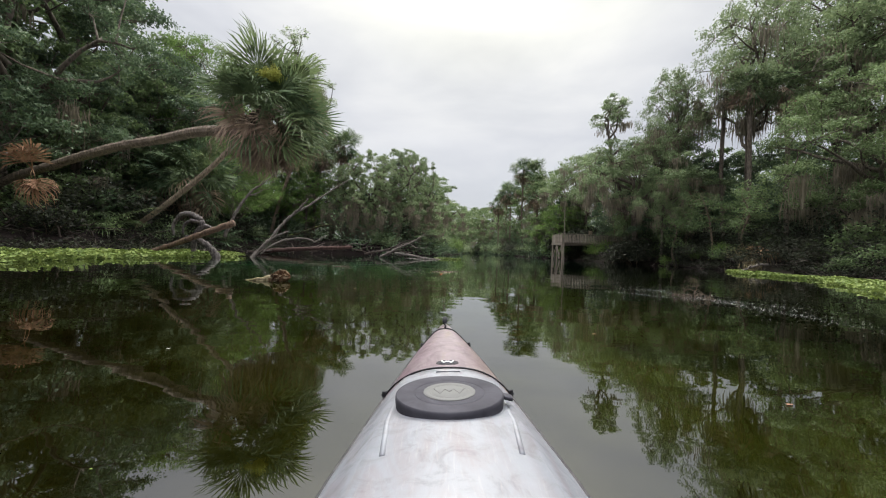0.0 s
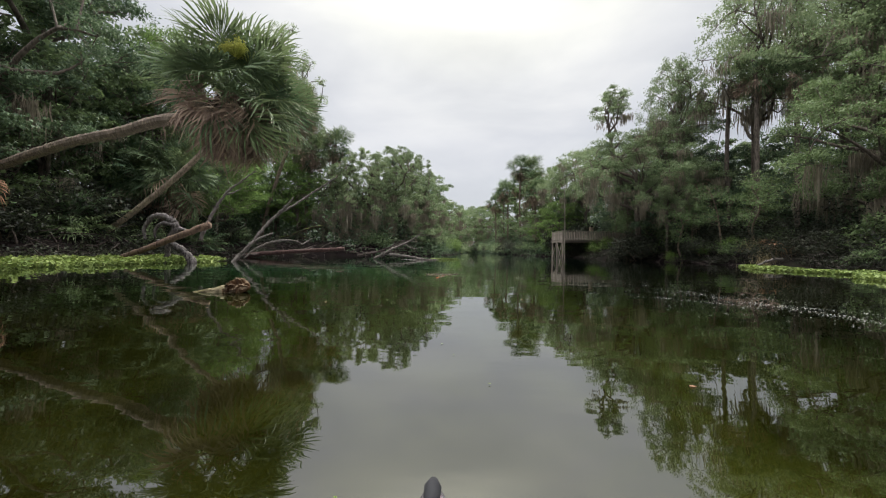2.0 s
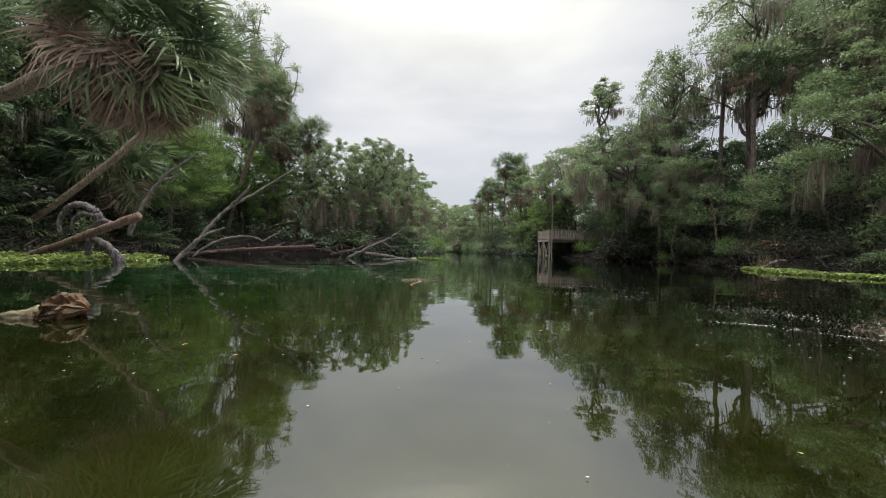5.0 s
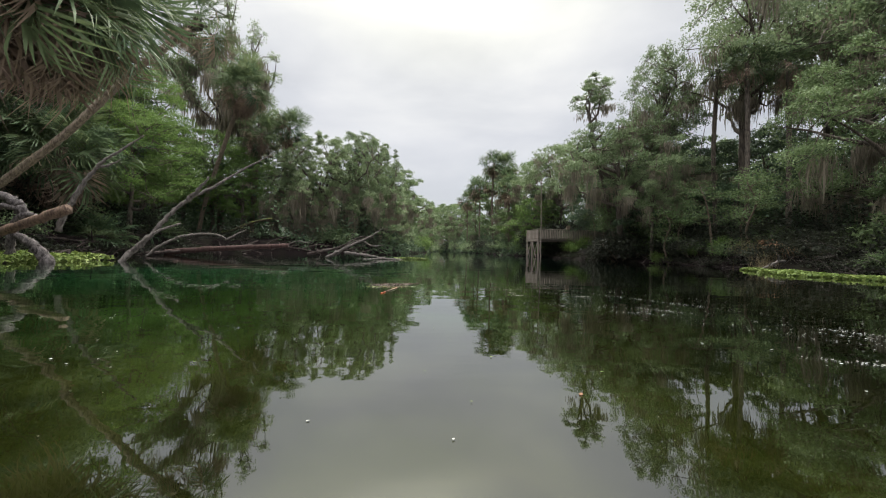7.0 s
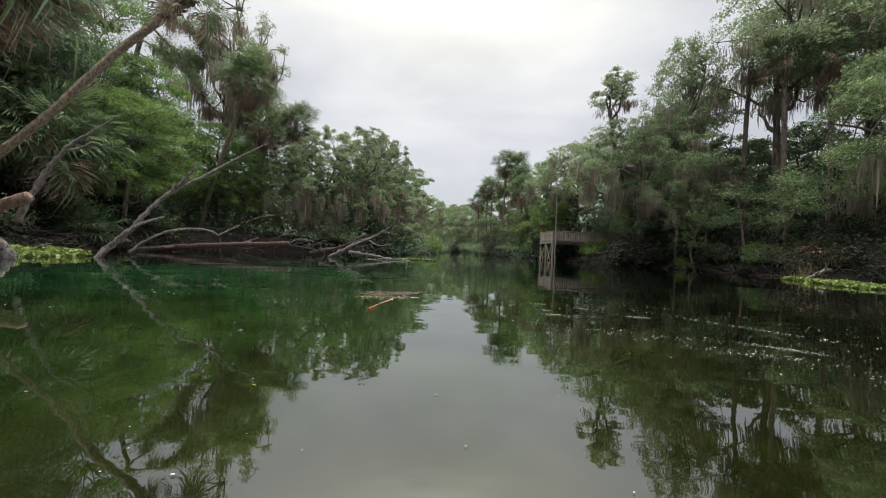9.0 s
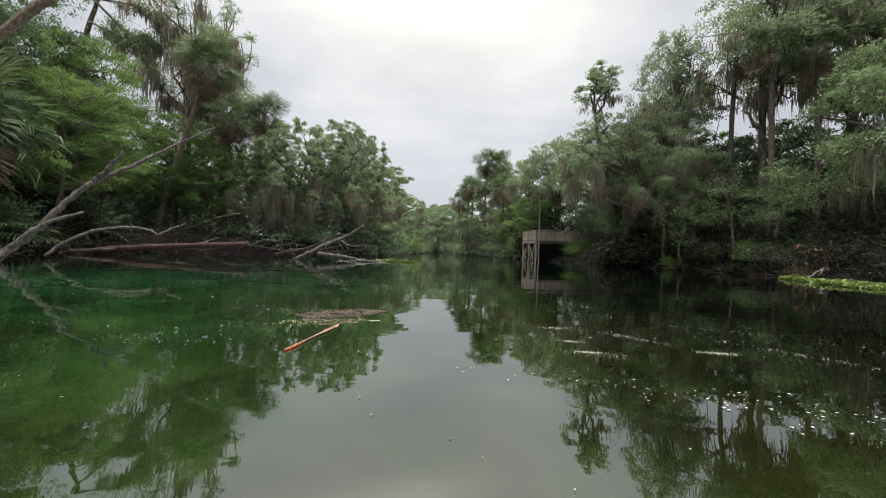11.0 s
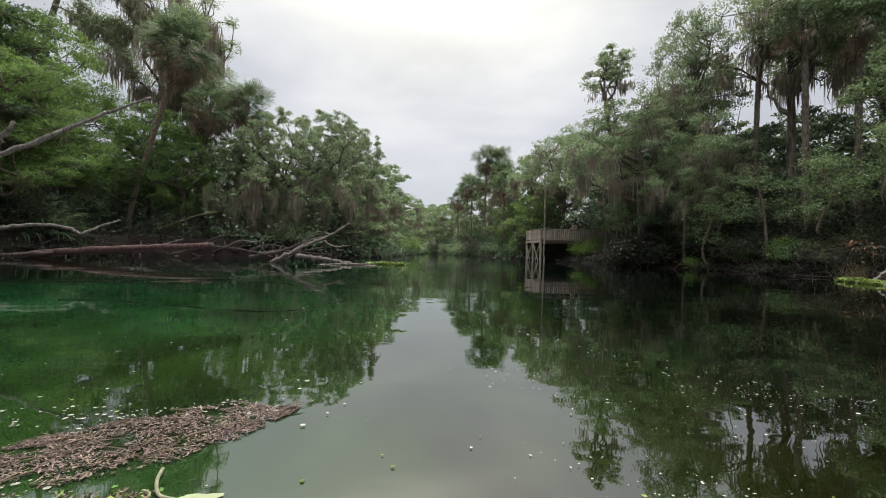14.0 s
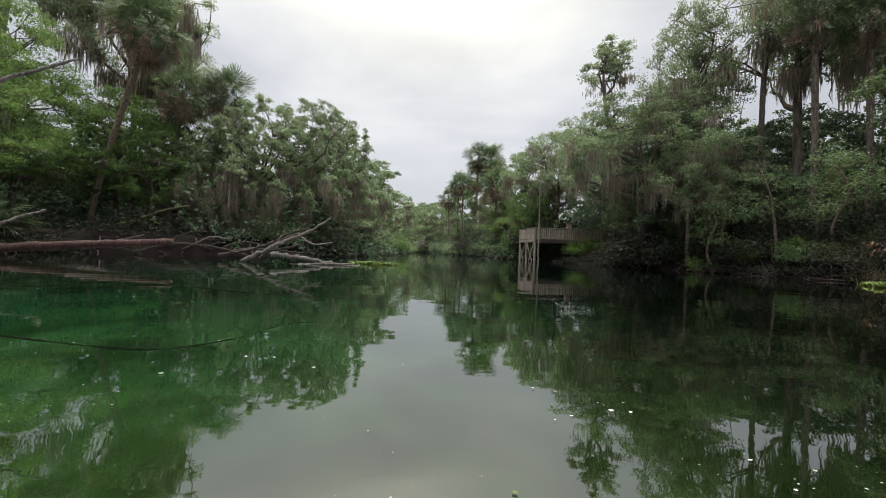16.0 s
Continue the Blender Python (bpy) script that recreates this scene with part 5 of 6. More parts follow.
def kayak():
    root = thing("kayak", "faded red and pale grey plastic kayak with round hatch", "kayak", pose(0.063, 0.366, 0.68, 0, -2.6, 0.5) @ pose(0.022, 0, -0.68))
    width = [(-1.75, 0.01), (-1.55, 0.07), (-1.1, 0.19), (-0.5, 0.275), (0.0, 0.285), (0.45, 0.245), (0.7, 0.213), (0.976, 0.172), (1.2, 0.135), (1.38, 0.098), (1.55, 0.052), (1.64, 0.022), (1.675, 0.006)]
    gun = [(-1.75, 0.26), (-0.6, 0.22), (0.3, 0.22), (0.7, 0.228), (1.38, 0.258), (1.675, 0.292)]
    crown = [(-1.75, 0.27), (-0.6, 0.29), (0.3, 0.33), (0.5, 0.335), (0.76, 0.345), (1.0, 0.338), (1.38, 0.318), (1.6, 0.308), (1.675, 0.302)]
    keel = [(-1.75, 0.12), (-1.5, -0.03), (-0.8, -0.1), (0.8, -0.1), (1.4, -0.02), (1.6, 0.1), (1.675, 0.26)]
    ys = list(np.linspace(-1.75, 1.3, 44)) + list(np.linspace(1.34, 1.675, 12))
    # hull below the gunwale
    g = Geo()
    v, f, m = [], [], 9
    for y in ys:
        w, z1, z0 = lerp_table(y, width), lerp_table(y, gun), lerp_table(y, keel)
        for k in range(m):
            a = math.pi * k / (m - 1)
            v.append((-w * math.copysign(abs(math.cos(a)) ** 0.6, math.cos(a)), y, z1 - (z1 - z0) * math.sin(a) ** 0.75))
    for j in range(len(ys) - 1):
        for k in range(m - 1):
            a = j * m + k
            f.append((a, a + m, a + m + 1, a + 1))
    g.put(v, f)
    part("hull", g.mesh("hull", HULL), root)
    # deck with the open cockpit
    g = Geo()
    v, f, m = [], [], 17
    for y in ys:
        w, z1, z2 = lerp_table(y, width), lerp_table(y, gun), lerp_table(y, crown)
        for k in range(m):
            t = 2 * k / (m - 1) - 1
            flat = 1 - abs(t) ** 2.6
            dip = 0.012 * math.exp(-((abs(t) - 0.62) / 0.1) ** 2) if y < 0.74 else 0
            v.append((w * t, y, z1 + (z2 - z1) * flat + dip))
    for j in range(len(ys) - 1):
        for k in range(m - 1):
            yc, xc = (ys[j] + ys[j + 1]) / 2, lerp_table((ys[j] + ys[j + 1]) / 2, width) * (2 * (k + 0.5) / (m - 1) - 1)
            if ((yc + 0.38) / 0.46) ** 2 + (xc / 0.205) ** 2 < 1:
                continue
            a = j * m + k
            f.append((a, a + 1, a + m + 1, a + m))
    g.put(v, f)
    part("deck", g.mesh("deck", HULL), root)

    def deck_z(x, y):
        w, z1, z2 = lerp_table(y, width), lerp_table(y, gun), lerp_table(y, crown)
        return z1 + (z2 - z1) * (1 - min(1, abs(x) / w) ** 2.6)
    g = Geo()
    ring = [(0.215 * math.cos(a), -0.38 + 0.475 * math.sin(a)) for a in np.linspace(0, 2 * math.pi, 49)]
    g.tube([(x, y, deck_z(x, y) + 0.012) for x, y in ring], [0.016] * 49, 6, False)
    part("coaming", g.mesh("coaming", BLACK), root, "black cockpit rim")
    g = Geo()
    g.tube([(0, -0.86, 0.03), (0, 0.1, 0.03)], [0.2, 0.18], 12)
    me = g.mesh("floor", INSIDE)
    for q in me.vertices:
        q.co.z = 0.01 + (q.co.z - 0.01) * 0.25
    part("cockpit_floor", me, root)
    g = Geo()
    rim = [(s * lerp_table(y, width), y, lerp_table(y, gun)) for s, seq in ((1, ys), (-1, ys[::-1])) for y in seq]
    g.tube(rim + rim[:1], [0.0042] * (len(rim) + 1), 5, False)
    part("gunwale_seam", g.mesh("gunwale_seam", INSIDE), root, "dark seam round the hull")
    # round hatch
    hy, hz = 0.581, 0.332
    hatch_profile = [(0.130, -0.02), (0.132, 0.006), (0.1315, 0.0125), (0.129, 0.0158), (0.1285, 0.0160), (0.0885, 0.0162), (0.088, 0.016), (0.0865, 0.0148), (0.085, 0.0148), (0.0835, 0.016), (0.083, 0.0162), (0.0645, 0.0162)]

    def lathe(profile, mat, name, n=48):
        g = Geo()
        v, f = [], []
        for r, z in profile:
            v += [(r * 0.955 * math.cos(2 * math.pi * k / n), hy + r * 0.9 * math.sin(2 * math.pi * k / n), hz + z) for k in range(n)]
        for j in range(len(profile) - 1):
            f += [(j * n + k, j * n + (k + 1) % n, (j + 1) * n + (k + 1) % n, (j + 1) * n + k) for k in range(n)]
        f.append(tuple((len(profile) - 1) * n + k for k in range(n)))
        g.put(v, f)
        return g.mesh(name, mat)
    hatch = part("hatch_cover", lathe(hatch_profile, HATCH, "hatch_cover"), root, "dark grey rubber hatch cover")
    part("hatch_disc", lathe([(0.0635, 0.0160), (0.0635, 0.0175), (0.063, 0.018), (0.0505, 0.018), (0.050, 0.0178), (0.0493, 0.017), (0.0486, 0.0178), (0.048, 0.018), (0.0455, 0.018), (0.045, 0.0178), (0.0443, 0.017), (0.0436, 0.0178), (0.043, 0.018)], DISC, "hatch_disc"), hatch, "pale grey round disc")
    for s in (-1, 1):
        g = Geo()
        g.tube([(s * 0.124, 0.36, deck_z(0.124, 0.36) + 0.001), (s * 0.135, 0.5, deck_z(0.135, 0.5) + 0.001), (s * 0.128, 0.62, deck_z(0.128, 0.62) + 0.001), (s * 0.09, 0.715, deck_z(0.09, 0.715) - 0.002)], [0.006, 0.008, 0.007, 0.003], 8)
        part("deck_ridge", g.mesh("deck_ridge", HULL), root)
    g = Geo()
    for s in (-1, 1):
        g.tube([(s * 0.036, hy + 0.014, hz + 0.018), (s * 0.022, hy - 0.016, hz + 0.018), (s * 0.011, hy + 0.012, hz + 0.018), (0, hy - 0.004, hz + 0.018)], [0.0012] * 4, 5)
    part("emblem", g.mesh("emblem", GROOVE), hatch, "raised zigzag emblem")
    g = Geo()
    g.box((0.022, 0.024, 0.008), pose(0.135, hy - 0.004, hz + 0.004, 0, 14))
    part("hatch_tab", g.mesh("hatch_tab", HATCH), hatch)
    # deck cords, toggles and badge
    def cord(y_mid, y_side, name):
        g = Geo()
        pts = []
        for k in range(25):
            t = k / 12 - 1
            y = y_mid + (y_side - y_mid) * abs(t) ** 3
            x = t * lerp_table(y, width) * 1.02
            pts.append((x, y, deck_z(x, y) + 0.004))
        g.tube(pts, [0.0026] * 25, 6)
        part(name, g.mesh(name, BLACK), root, "black deck cord")
        for s in (0, -1):
            g = Geo()
            x, y, z = pts[s]
            g.box((0.009, 0.024, 0.01), pose(x, y, z + 0.002, 0, 20 * (1 if x > 0 else -1), 12 * (1 if x > 0 else -1)))
            g.tube([(x, y - 0.015, z), (x, y - 0.015, z + 0.016)], [0.0055, 0.0045], 8)
            part("cord_cleat", g.mesh("cord_cleat", BLACK, False), root)
    cord(0.765, 0.86, "deck_cord")
    cord(1.46, 1.37, "bow_cord")
    g = Geo()
    g.tube([(0, 1.46, 0.322), (0.004, 1.51, 0.322), (0.0, 1.56, 0.322)], [0.004] * 3, 6)
    part("toggle_cord", g.mesh("toggle_cord", BLACK), root)
    g = Geo()
    g.tube([(0, 1.555, 0.322), (0, 1.575, 0.332), (0.002, 1.60, 0.338), (0.003, 1.615, 0.338)], [0.007, 0.012, 0.013, 0.008], 10)
    part("bow_toggle", g.mesh("bow_toggle", BLACK), root, "black rubber carry toggle")
    g = Geo()
    g.box((0.066, 0.014, 0.004), pose(0, 0.748, deck_z(0, 0.748)))
    part("cord_guide", g.mesh("cord_guide", HULL, False), root)
    n = 40
    for r, z, mat, name in ((1.0, 0.0012, INSIDE, "badge"), (0.8, 0.0012, HATCH, "badge_inlay")):
        g = Geo()
        v = [(0.033 * r * math.cos(a), 0.832 + 0.024 * r * math.sin(a), deck_z(0, 0.832) + z + 0.0012 * (0 if r == 1 else 1)) for a in np.linspace(0, 2 * math.pi, n, endpoint=False)]
        w = [(x, y, z - 0.004) for x, y, z in v]
        g.put(v + w, [tuple(range(n))] + [(k, n + k, n + (k + 1) % n, (k + 1) % n) for k in range(n)])
        part(name, g.mesh(name, mat, False), root)
    g = Geo()
    z = deck_z(0, 0.832) + 0.003
    for s in (-1, 1):
        g.tube([(s * 0.017, 0.840, z), (s * 0.010, 0.825, z), (s * 0.004, 0.838, z), (0, 0.831, z)], [0.0024] * 4, 5)
    part("badge_mark", g.mesh("badge_mark", WHITE), root, "white zigzag mark")


kayak()


# ---- green mats, foam and litter on the water ----
def band(front, back, n, rng):
    """Places between two lines of (y, x)."""
    y = rng.uniform(front[0][0], front[-1][0], n)
    a = np.interp(y, [p[0] for p in front], [p[1] for p in front])
    b = np.interp(y, [p[0] for p in back], [p[1] for p in back])
    rag = np.array([noise.noise((q * 1.3, 0, 2)) + 0.6 * noise.noise((q * 4, 0, 2)) for q in y]) * 0.35
    a = a + rag
    return a + (b - a) * rng.random(n), y


def mat_of_pads(name, label, front, back, n, size, tall, seed):
    rng = np.random.default_rng(seed)
    x, y = band(front, back, n, rng)
    hump = np.array([0.5 + 0.5 * noise.noise((a * 0.9, b * 0.9, 4)) for a, b in zip(x, y)])
    z = 0.015 + tall * hump * rng.random(n)
    v, f = leaves(np.stack([x, y, z], 1), size, size * 0.85, rng, 1.6)
    tagged(new(name, array_mesh(name, v, f, PAD_LEAF)), label, "water plants", kind="stuff")


mat_of_pads("pad_mat", "bright green mat of floating leaves along the bank", [(4, -9.6), (8.5, -10.2), (12, -10.9), (16, -10.2), (19.4, -9.7), (20.2, -11.5)],
            [(4, -15.5), (12, -15.2), (19, -14.2), (20.2, -13.5)], 16000, 0.13, 0.32, 91)
mat_of_pads("pad_mat", "yellow-green mat of floating leaves off the bank", [(4, 9.6), (8.8, 10.1), (12, 12.4), (14.4, 13.9), (15.2, 16.0), (19.5, 15.0), (22, 16.4), (24.3, 17.8)],
            [(4, 16), (9, 16), (14.4, 16.8), (17, 17.3), (20, 17.6), (24.3, 18.9)], 14000, 0.13, 0.2, 92)
mat_of_pads("pad_mat", "small pale green leaf mat beside the snag", [(28.9, -0.4), (29.2, -0.7), (29.8, -0.4)], [(28.9, 1.0), (29.2, 1.4), (29.8, 1.1)], 700, 0.13, 0.16, 93)


def flecks(name, label, spots, mat, seed, size, kind="foam"):
    rng = np.random.default_rng(seed)
    c = []
    for x, y, sx, sy, turn, n in spots:
        p = rng.normal(size=(n, 2)) * (sx, sy)
        a = radians(turn)
        c.append(np.stack([x + p[:, 0] * math.cos(a) - p[:, 1] * math.sin(a), y + p[:, 0] * math.sin(a) + p[:, 1] * math.cos(a)], 1))
    c = np.concatenate(c)
    n, k = len(c), 6
    r = np.minimum(size * rng.gamma(1.6, 0.5, (n, 1)) + 0.35 * size, size * 2.2)
    a = np.linspace(0, 2 * math.pi, k, endpoint=False)[None] + rng.uniform(0, 6, (n, 1))
    rr = r * rng.uniform(0.55, 1.2, (n, k))
    stretch = rng.uniform(0.5, 1.0, (n, 1))
    v = np.stack([c[:, :1] + rr * np.cos(a), c[:, 1:] + rr * np.sin(a) * stretch, np.full((n, k), 0.004) + rng.uniform(0, 0.004, (n, 1))], 2).reshape(-1, 3)
    i = np.arange(n)[:, None] * k
    f = np.concatenate([i + (0, j, j + 1) for j in range(1, k - 1)], 1).reshape(-1, 3)
    tagged(new(name, array_mesh(name, v, f, mat)), label, kind, kind="stuff")


flecks("foam", "streaks of white foam drifting down the river", [
    (2.4, 10.0, 0.9, 0.1, -22, 220), (3.9, 8.2, 1.0, 0.12, -52, 260), (4.5, 6.4, 1.0, 0.2, -72, 360), (4.9, 4.6, 0.8, 0.4, -75, 300),
    (3.0, 9.4, 0.3, 0.06, -25, 130), (4.3, 9.0, 1.6, 0.5, -50, 160), (5.0, 9.0, 1.6, 0.18, -82, 190), (4.2, 11.4, 1.5, 0.12, -52, 120), (4.75, 5.6, 1.1, 0.35, -80, 260)], FOAM, 94, 0.0045)
flecks("foam", "white foam flecks and pollen drifting on the river", [
    (1.7, 12.9, 0.45, 0.12, -50, 210), (2.2, 11.7, 0.4, 0.12, -30, 330), (2.1, 10.85, 0.13, 0.04, -20, 190), (2.7, 12.2, 0.4, 0.2, -50, 60),
    (-2.2, 10.5, 1.8, 1.2, 0, 140), (-2.2, 14.5, 1.5, 1.2, 0, 80), (-3.0, 16, 2.0, 2.0, 0, 80), (-1.5, 8, 2.5, 3, 0, 90), (3.5, 8, 2, 3, 0, 120), (4, 15, 2.5, 3.5, 0, 50)], FOAM_TAN, 95, 0.0026)
flecks("foam", "scattered white flecks along the slack water", [
    (-3.6, 14.6, 2.4, 0.35, 2, 130), (-1.2, 13.0, 1.0, 0.3, -8, 60), (-5.0, 12.4, 1.8, 0.5, 4, 40), (-2.4, 11.6, 0.8, 0.06, -4, 50), (-2.4, 17.4, 2.0, 0.4, 0, 60)], FOAM, 105, 0.006)
flecks("foam", "white flecks and short streaks round the dead brush", [
    (4.6, 6.9, 0.9, 0.9, 0, 330), (4.5, 8.0, 0.3, 0.05, -48, 90), (5.1, 6.2, 0.35, 0.06, -48, 150), (4.8, 6.6, 0.3, 0.015, -48, 130), (3.9, 6.9, 0.3, 0.015, -48, 120),
    (3.9, 5.9, 0.8, 0.5, -48, 90), (-2.2, 7.5, 1.1, 1.6, 0, 120), (-4.2, 9.4, 1.6, 0.9, 0, 70)], FOAM, 107, 0.0062)
flecks("foam", "thin bright lines of foam along the current", [
    (2.6, 13.0, 0.9, 0.1, -58, 70), (4.0, 10.4, 0.75, 0.03, -58, 260), (4.5, 8.4, 0.4, 0.03, -50, 150), (5.2, 7.4, 0.25, 0.03, -50, 90), (4.6, 7.0, 0.8, 0.09, -88, 260), (3.5, 7.35, 0.2, 0.025, -28, 130),
    (4.65, 5.4, 0.7, 0.06, -88, 320)], FOAM, 104, 0.0055)
flecks("foam", "lacy tan foam patches gathered on the dark water", [
    (2.05, 10.91, 0.055, 0.012, -12, 420), (3.04, 10.92, 0.075, 0.02, -14, 520), (2.16, 11.77, 0.09, 0.025, 4, 260), (2.05, 11.24, 0.05, 0.018, -8, 240), (2.66, 11.4, 0.16, 0.02, -55, 300),
    (3.45, 9.58, 0.17, 0.03, -42, 520), (3.73, 11.84, 0.35, 0.05, -30, 240), (3.0, 12.6, 0.5, 0.08, -20, 240), (-1.0, 14.6, 0.1, 0.05, 20, 60), (-0.6, 14.2, 0.3, 0.2, 0, 60)], FOAM_TAN, 99, 0.0028)
flecks("foam", "pale scum and torn weed round the drifting debris", [
    (0.1, 12.55, 0.3, 0.06, 10, 70), (-0.15, 12.0, 0.22, 0.06, -6, 90), (-0.3, 11.75, 0.25, 0.1, 0, 90), (-1.0, 11.2, 0.3, 0.12, 0, 120), (-0.1, 12.5, 0.4, 0.08, 0, 140)], FOAM_TAN, 106, 0.005)
flecks("floating_leaves", "scattered small green leaves floating on the river", [(-1, 8, 2.2, 3, 0, 70), (2.0, 7, 1.8, 2.5, 0, 60), (-0.4, 12.0, 0.5, 0.5, 0, 40), (2, 12, 1, 1, 0, 30)], PAD_LEAF, 96, 0.0048, "leaves")


def floating_leaf(x, y, turn, size):
    g = Geo()
    out = [(math.cos(a) * 1.0, math.sin(a) * 0.42 * (1 - 0.25 * math.cos(a))) for a in np.linspace(0, 2 * math.pi, 12, endpoint=False)]
    g.put([(p * size, q * size, 0.004 + 0.12 * size * abs(q)) for p, q in out] + [(0, 0, 0.003)], [(k, (k + 1) % 12, 12) for k in range(12)])
    solid("fallen_leaf", g.mesh("fallen_leaf", ORANGE_PALM), "orange-brown dead leaf floating on the river", "leaf", pose(x, y, 0, 0, 0, turn), "floating dead leaves")


for x, y, turn, size in ((-0.9, 6.05, 30, 0.02), (-1.35, 6.3, 80, 0.02), (1.75, 1.9, 10, 0.02), (1.25, 6.9, 60, 0.02), (2.3, 11.4, 10, 0.022), (1.4, 3.4, 0, 0.02)):
    floating_leaf(x, y, turn, size)


def sunken_branch(points, r):
    """A waterlogged branch awash at the surface."""
    solid("sunken_branch", log_mesh(points, r, r * 0.5, SUNK_WOOD, 12, 7, 7, 0.15, 0.2), "dark waterlogged branch lying awash in the river", "branch")


sunken_branch([(-5.6, 17.2, -0.004), (-4.22, 18.1, -0.004), (-3.3, 18.7, -0.004), (-2.2, 18.9, -0.004), (-0.72, 18.1, -0.004), (0.45, 17.8, -0.006)], 0.018)
sunken_branch([(-2.9, 15.75, -0.004), (-2.09, 15.68, -0.004), (-1.18, 15.32, -0.004), (-0.38, 15.1, -0.004), (0.01, 15.45, -0.004), (0.23, 16.0, -0.004), (0.75, 16.1, -0.006)], 0.013)


def litter_band(xs, back, front, n, holes, rng):
    """Places on a ragged patch between two lines over x, with gaps."""
    x = rng.uniform(xs[0], xs[-1], n)
    rag = np.array([noise.noise((q * 7, 0, 1)) + 0.5 * noise.noise((q * 22, 0, 1)) for q in x]) * 0.045
    y = np.interp(x, xs, front) + rag + (np.interp(x, xs, back) - np.interp(x, xs, front)) * rng.random(n)
    keep = np.array([noise.noise((a * 9, b * 14, 6)) + 0.6 * noise.noise((a * 25, b * 40, 6)) for a, b in zip(x, y)]) > holes
    return x[keep], y[keep]


def debris_raft():
    rng = np.random.default_rng(97)
    root = thing("debris_raft", "floating raft of sodden pinkish-brown leaves, bark and twigs", "debris", pose(0.2, 12.35, 0))
    xs, back, front = (-0.3, -0.2, -0.08, 0.06, 0.29, 0.45, 0.57), (12.24, 12.36, 12.43, 12.53, 12.66, 12.6, 12.58), (12.18, 12.08, 12.04, 12.07, 12.17, 12.34, 12.55)
    for name, n, size, mat, high, holes in (("leaf_litter", 8500, (0.013, 0.006), RAFT, 0.006, -0.3), ("bark_litter", 650, (0.045, 0.0055), RAFT, 0.009, -0.2), ("pale_litter", 220, (0.022, 0.004), LITTER, 0.009, -0.1)):
        x, y = litter_band(xs, back, front, n, holes, rng)
        c = np.stack([x - 0.2, y - 12.35, 0.003 + high * np.abs(rng.normal(size=len(x)))], 1)
        v, f = leaves(c, *size, rng, 3.0, 1.0)
        v[:, 2] = 0.002 + 0.45 * np.clip(v[:, 2], 0, 0.06)
        tagged(part(name, array_mesh(name, v, f, mat), root), kind="stuff")
    g = Geo()
    for x, y in zip(*litter_band(xs, back, front, 100, -0.2, rng)):
        a, ln = rng.normal() * 0.5 + 0.35, rng.uniform(0.05, 0.16)
        d = Vector((math.cos(a), math.sin(a), rng.normal() * 0.04)) * ln
        q = Vector((x - 0.2, y - 12.35, rng.uniform(0.004, 0.018)))
        g.tube([q - d / 2, q + Vector((0, 0, 0.004)), q + d / 2], [0.0014, 0.0022, 0.001], 4)
    tagged(part("twig_layer", g.mesh("twig_layer", TWIG), root), kind="stuff")
    weed = thing("weed_patch", "drifting patch of torn green weed and dead leaves", "debris", pose(0.0, 11.93, 0))
    xs, back, front = (-0.32, -0.1, 0.1, 0.34), (11.95, 12.0, 12.03, 12.02), (11.85, 11.72, 11.74, 11.84)
    for name, n, size, mat in (("leaf_litter", 2400, (0.013, 0.006), RAFT), ("weed", 900, (0.013, 0.007), PAD_LEAF), ("pale_litter", 130, (0.028, 0.008), LITTER), ("yellow_leaf", 12, (0.03, 0.018), YOUNG_PALM)):
        x, y = litter_band(xs, back, front, n, -0.12, rng)
        v, f = leaves(np.stack([x, y - 11.93, 0.003 + 0.004 * rng.random(len(x))], 1), *size, rng, 3.0, 1.0)
        v[:, 2] = np.clip(v[:, 2], 0.002, 0.02)
        tagged(part(name, array_mesh(name, v, f, mat), weed), kind="stuff")
    reed = thing("broken_reed", "pale broken reed with one limp leaf floating beside the debris", "reed", pose(0.36, 12.02, 0))
    part("stalk", log_mesh([(-0.06, 0.09, 0.012), (-0.04, 0.03, 0.012), (0.0, -0.03, 0.008), (0.06, -0.05, 0.005)], 0.0055, 0.004, PALE_STALK, 4, 5, 7, 0.1, 0.05), reed)
    part("stalk", log_mesh([(-0.06, 0.0, 0.004), (-0.03, -0.02, 0.006), (-0.02, -0.07, 0.003)], 0.0035, 0.003, PALE_STALK, 6, 5, 7, 0.1, 0.05), reed)
    g = Geo()
    out = [(0.105 + 0.06 * math.cos(a) * (1 + 0.12 * math.sin(5 * a)), -0.045 + 0.022 * math.sin(a) * (1 + 0.35 * math.cos(3 * a)) + 0.01 * math.cos(a), 0.003 + 0.003 * math.sin(2 * a) ** 2) for a in np.linspace(0, 2 * math.pi, 14, endpoint=False)]
    g.put(out + [(0.11, -0.055, 0.005)], [(k, (k + 1) % 14, 14) for k in range(14)])
    part("leaf", g.mesh("leaf", PALE_WEED), reed)
    stem = thing("palm_stem", "orange-brown split palm stem floating by the debris", "palm stem", pose(0.11, 11.5, 0))
    part("butt", log_mesh([(-0.13, -0.62, 0.004), (-0.1, -0.54, 0.007), (-0.075, -0.44, 0.009)], 0.011, 0.008, STEM_ORANGE, 3, 6, 8, 0.18, 0.12), stem, "reddish-orange broken butt")
    for k, dx in enumerate((-0.009, -0.003, 0.003, 0.009)):
        part("strip", log_mesh([(-0.09 + dx, -0.52 + 0.05 * k, 0.006), (0.0 + dx, -0.1, 0.011), (0.07 + dx * 0.6, 0.26 - 0.03 * k, 0.009)], 0.0042, 0.0046, STEM_ORANGE if k == 1 else PALM_TAN, 9 + k, 6, 7, 0.15, 0.1), stem)


debris_raft()


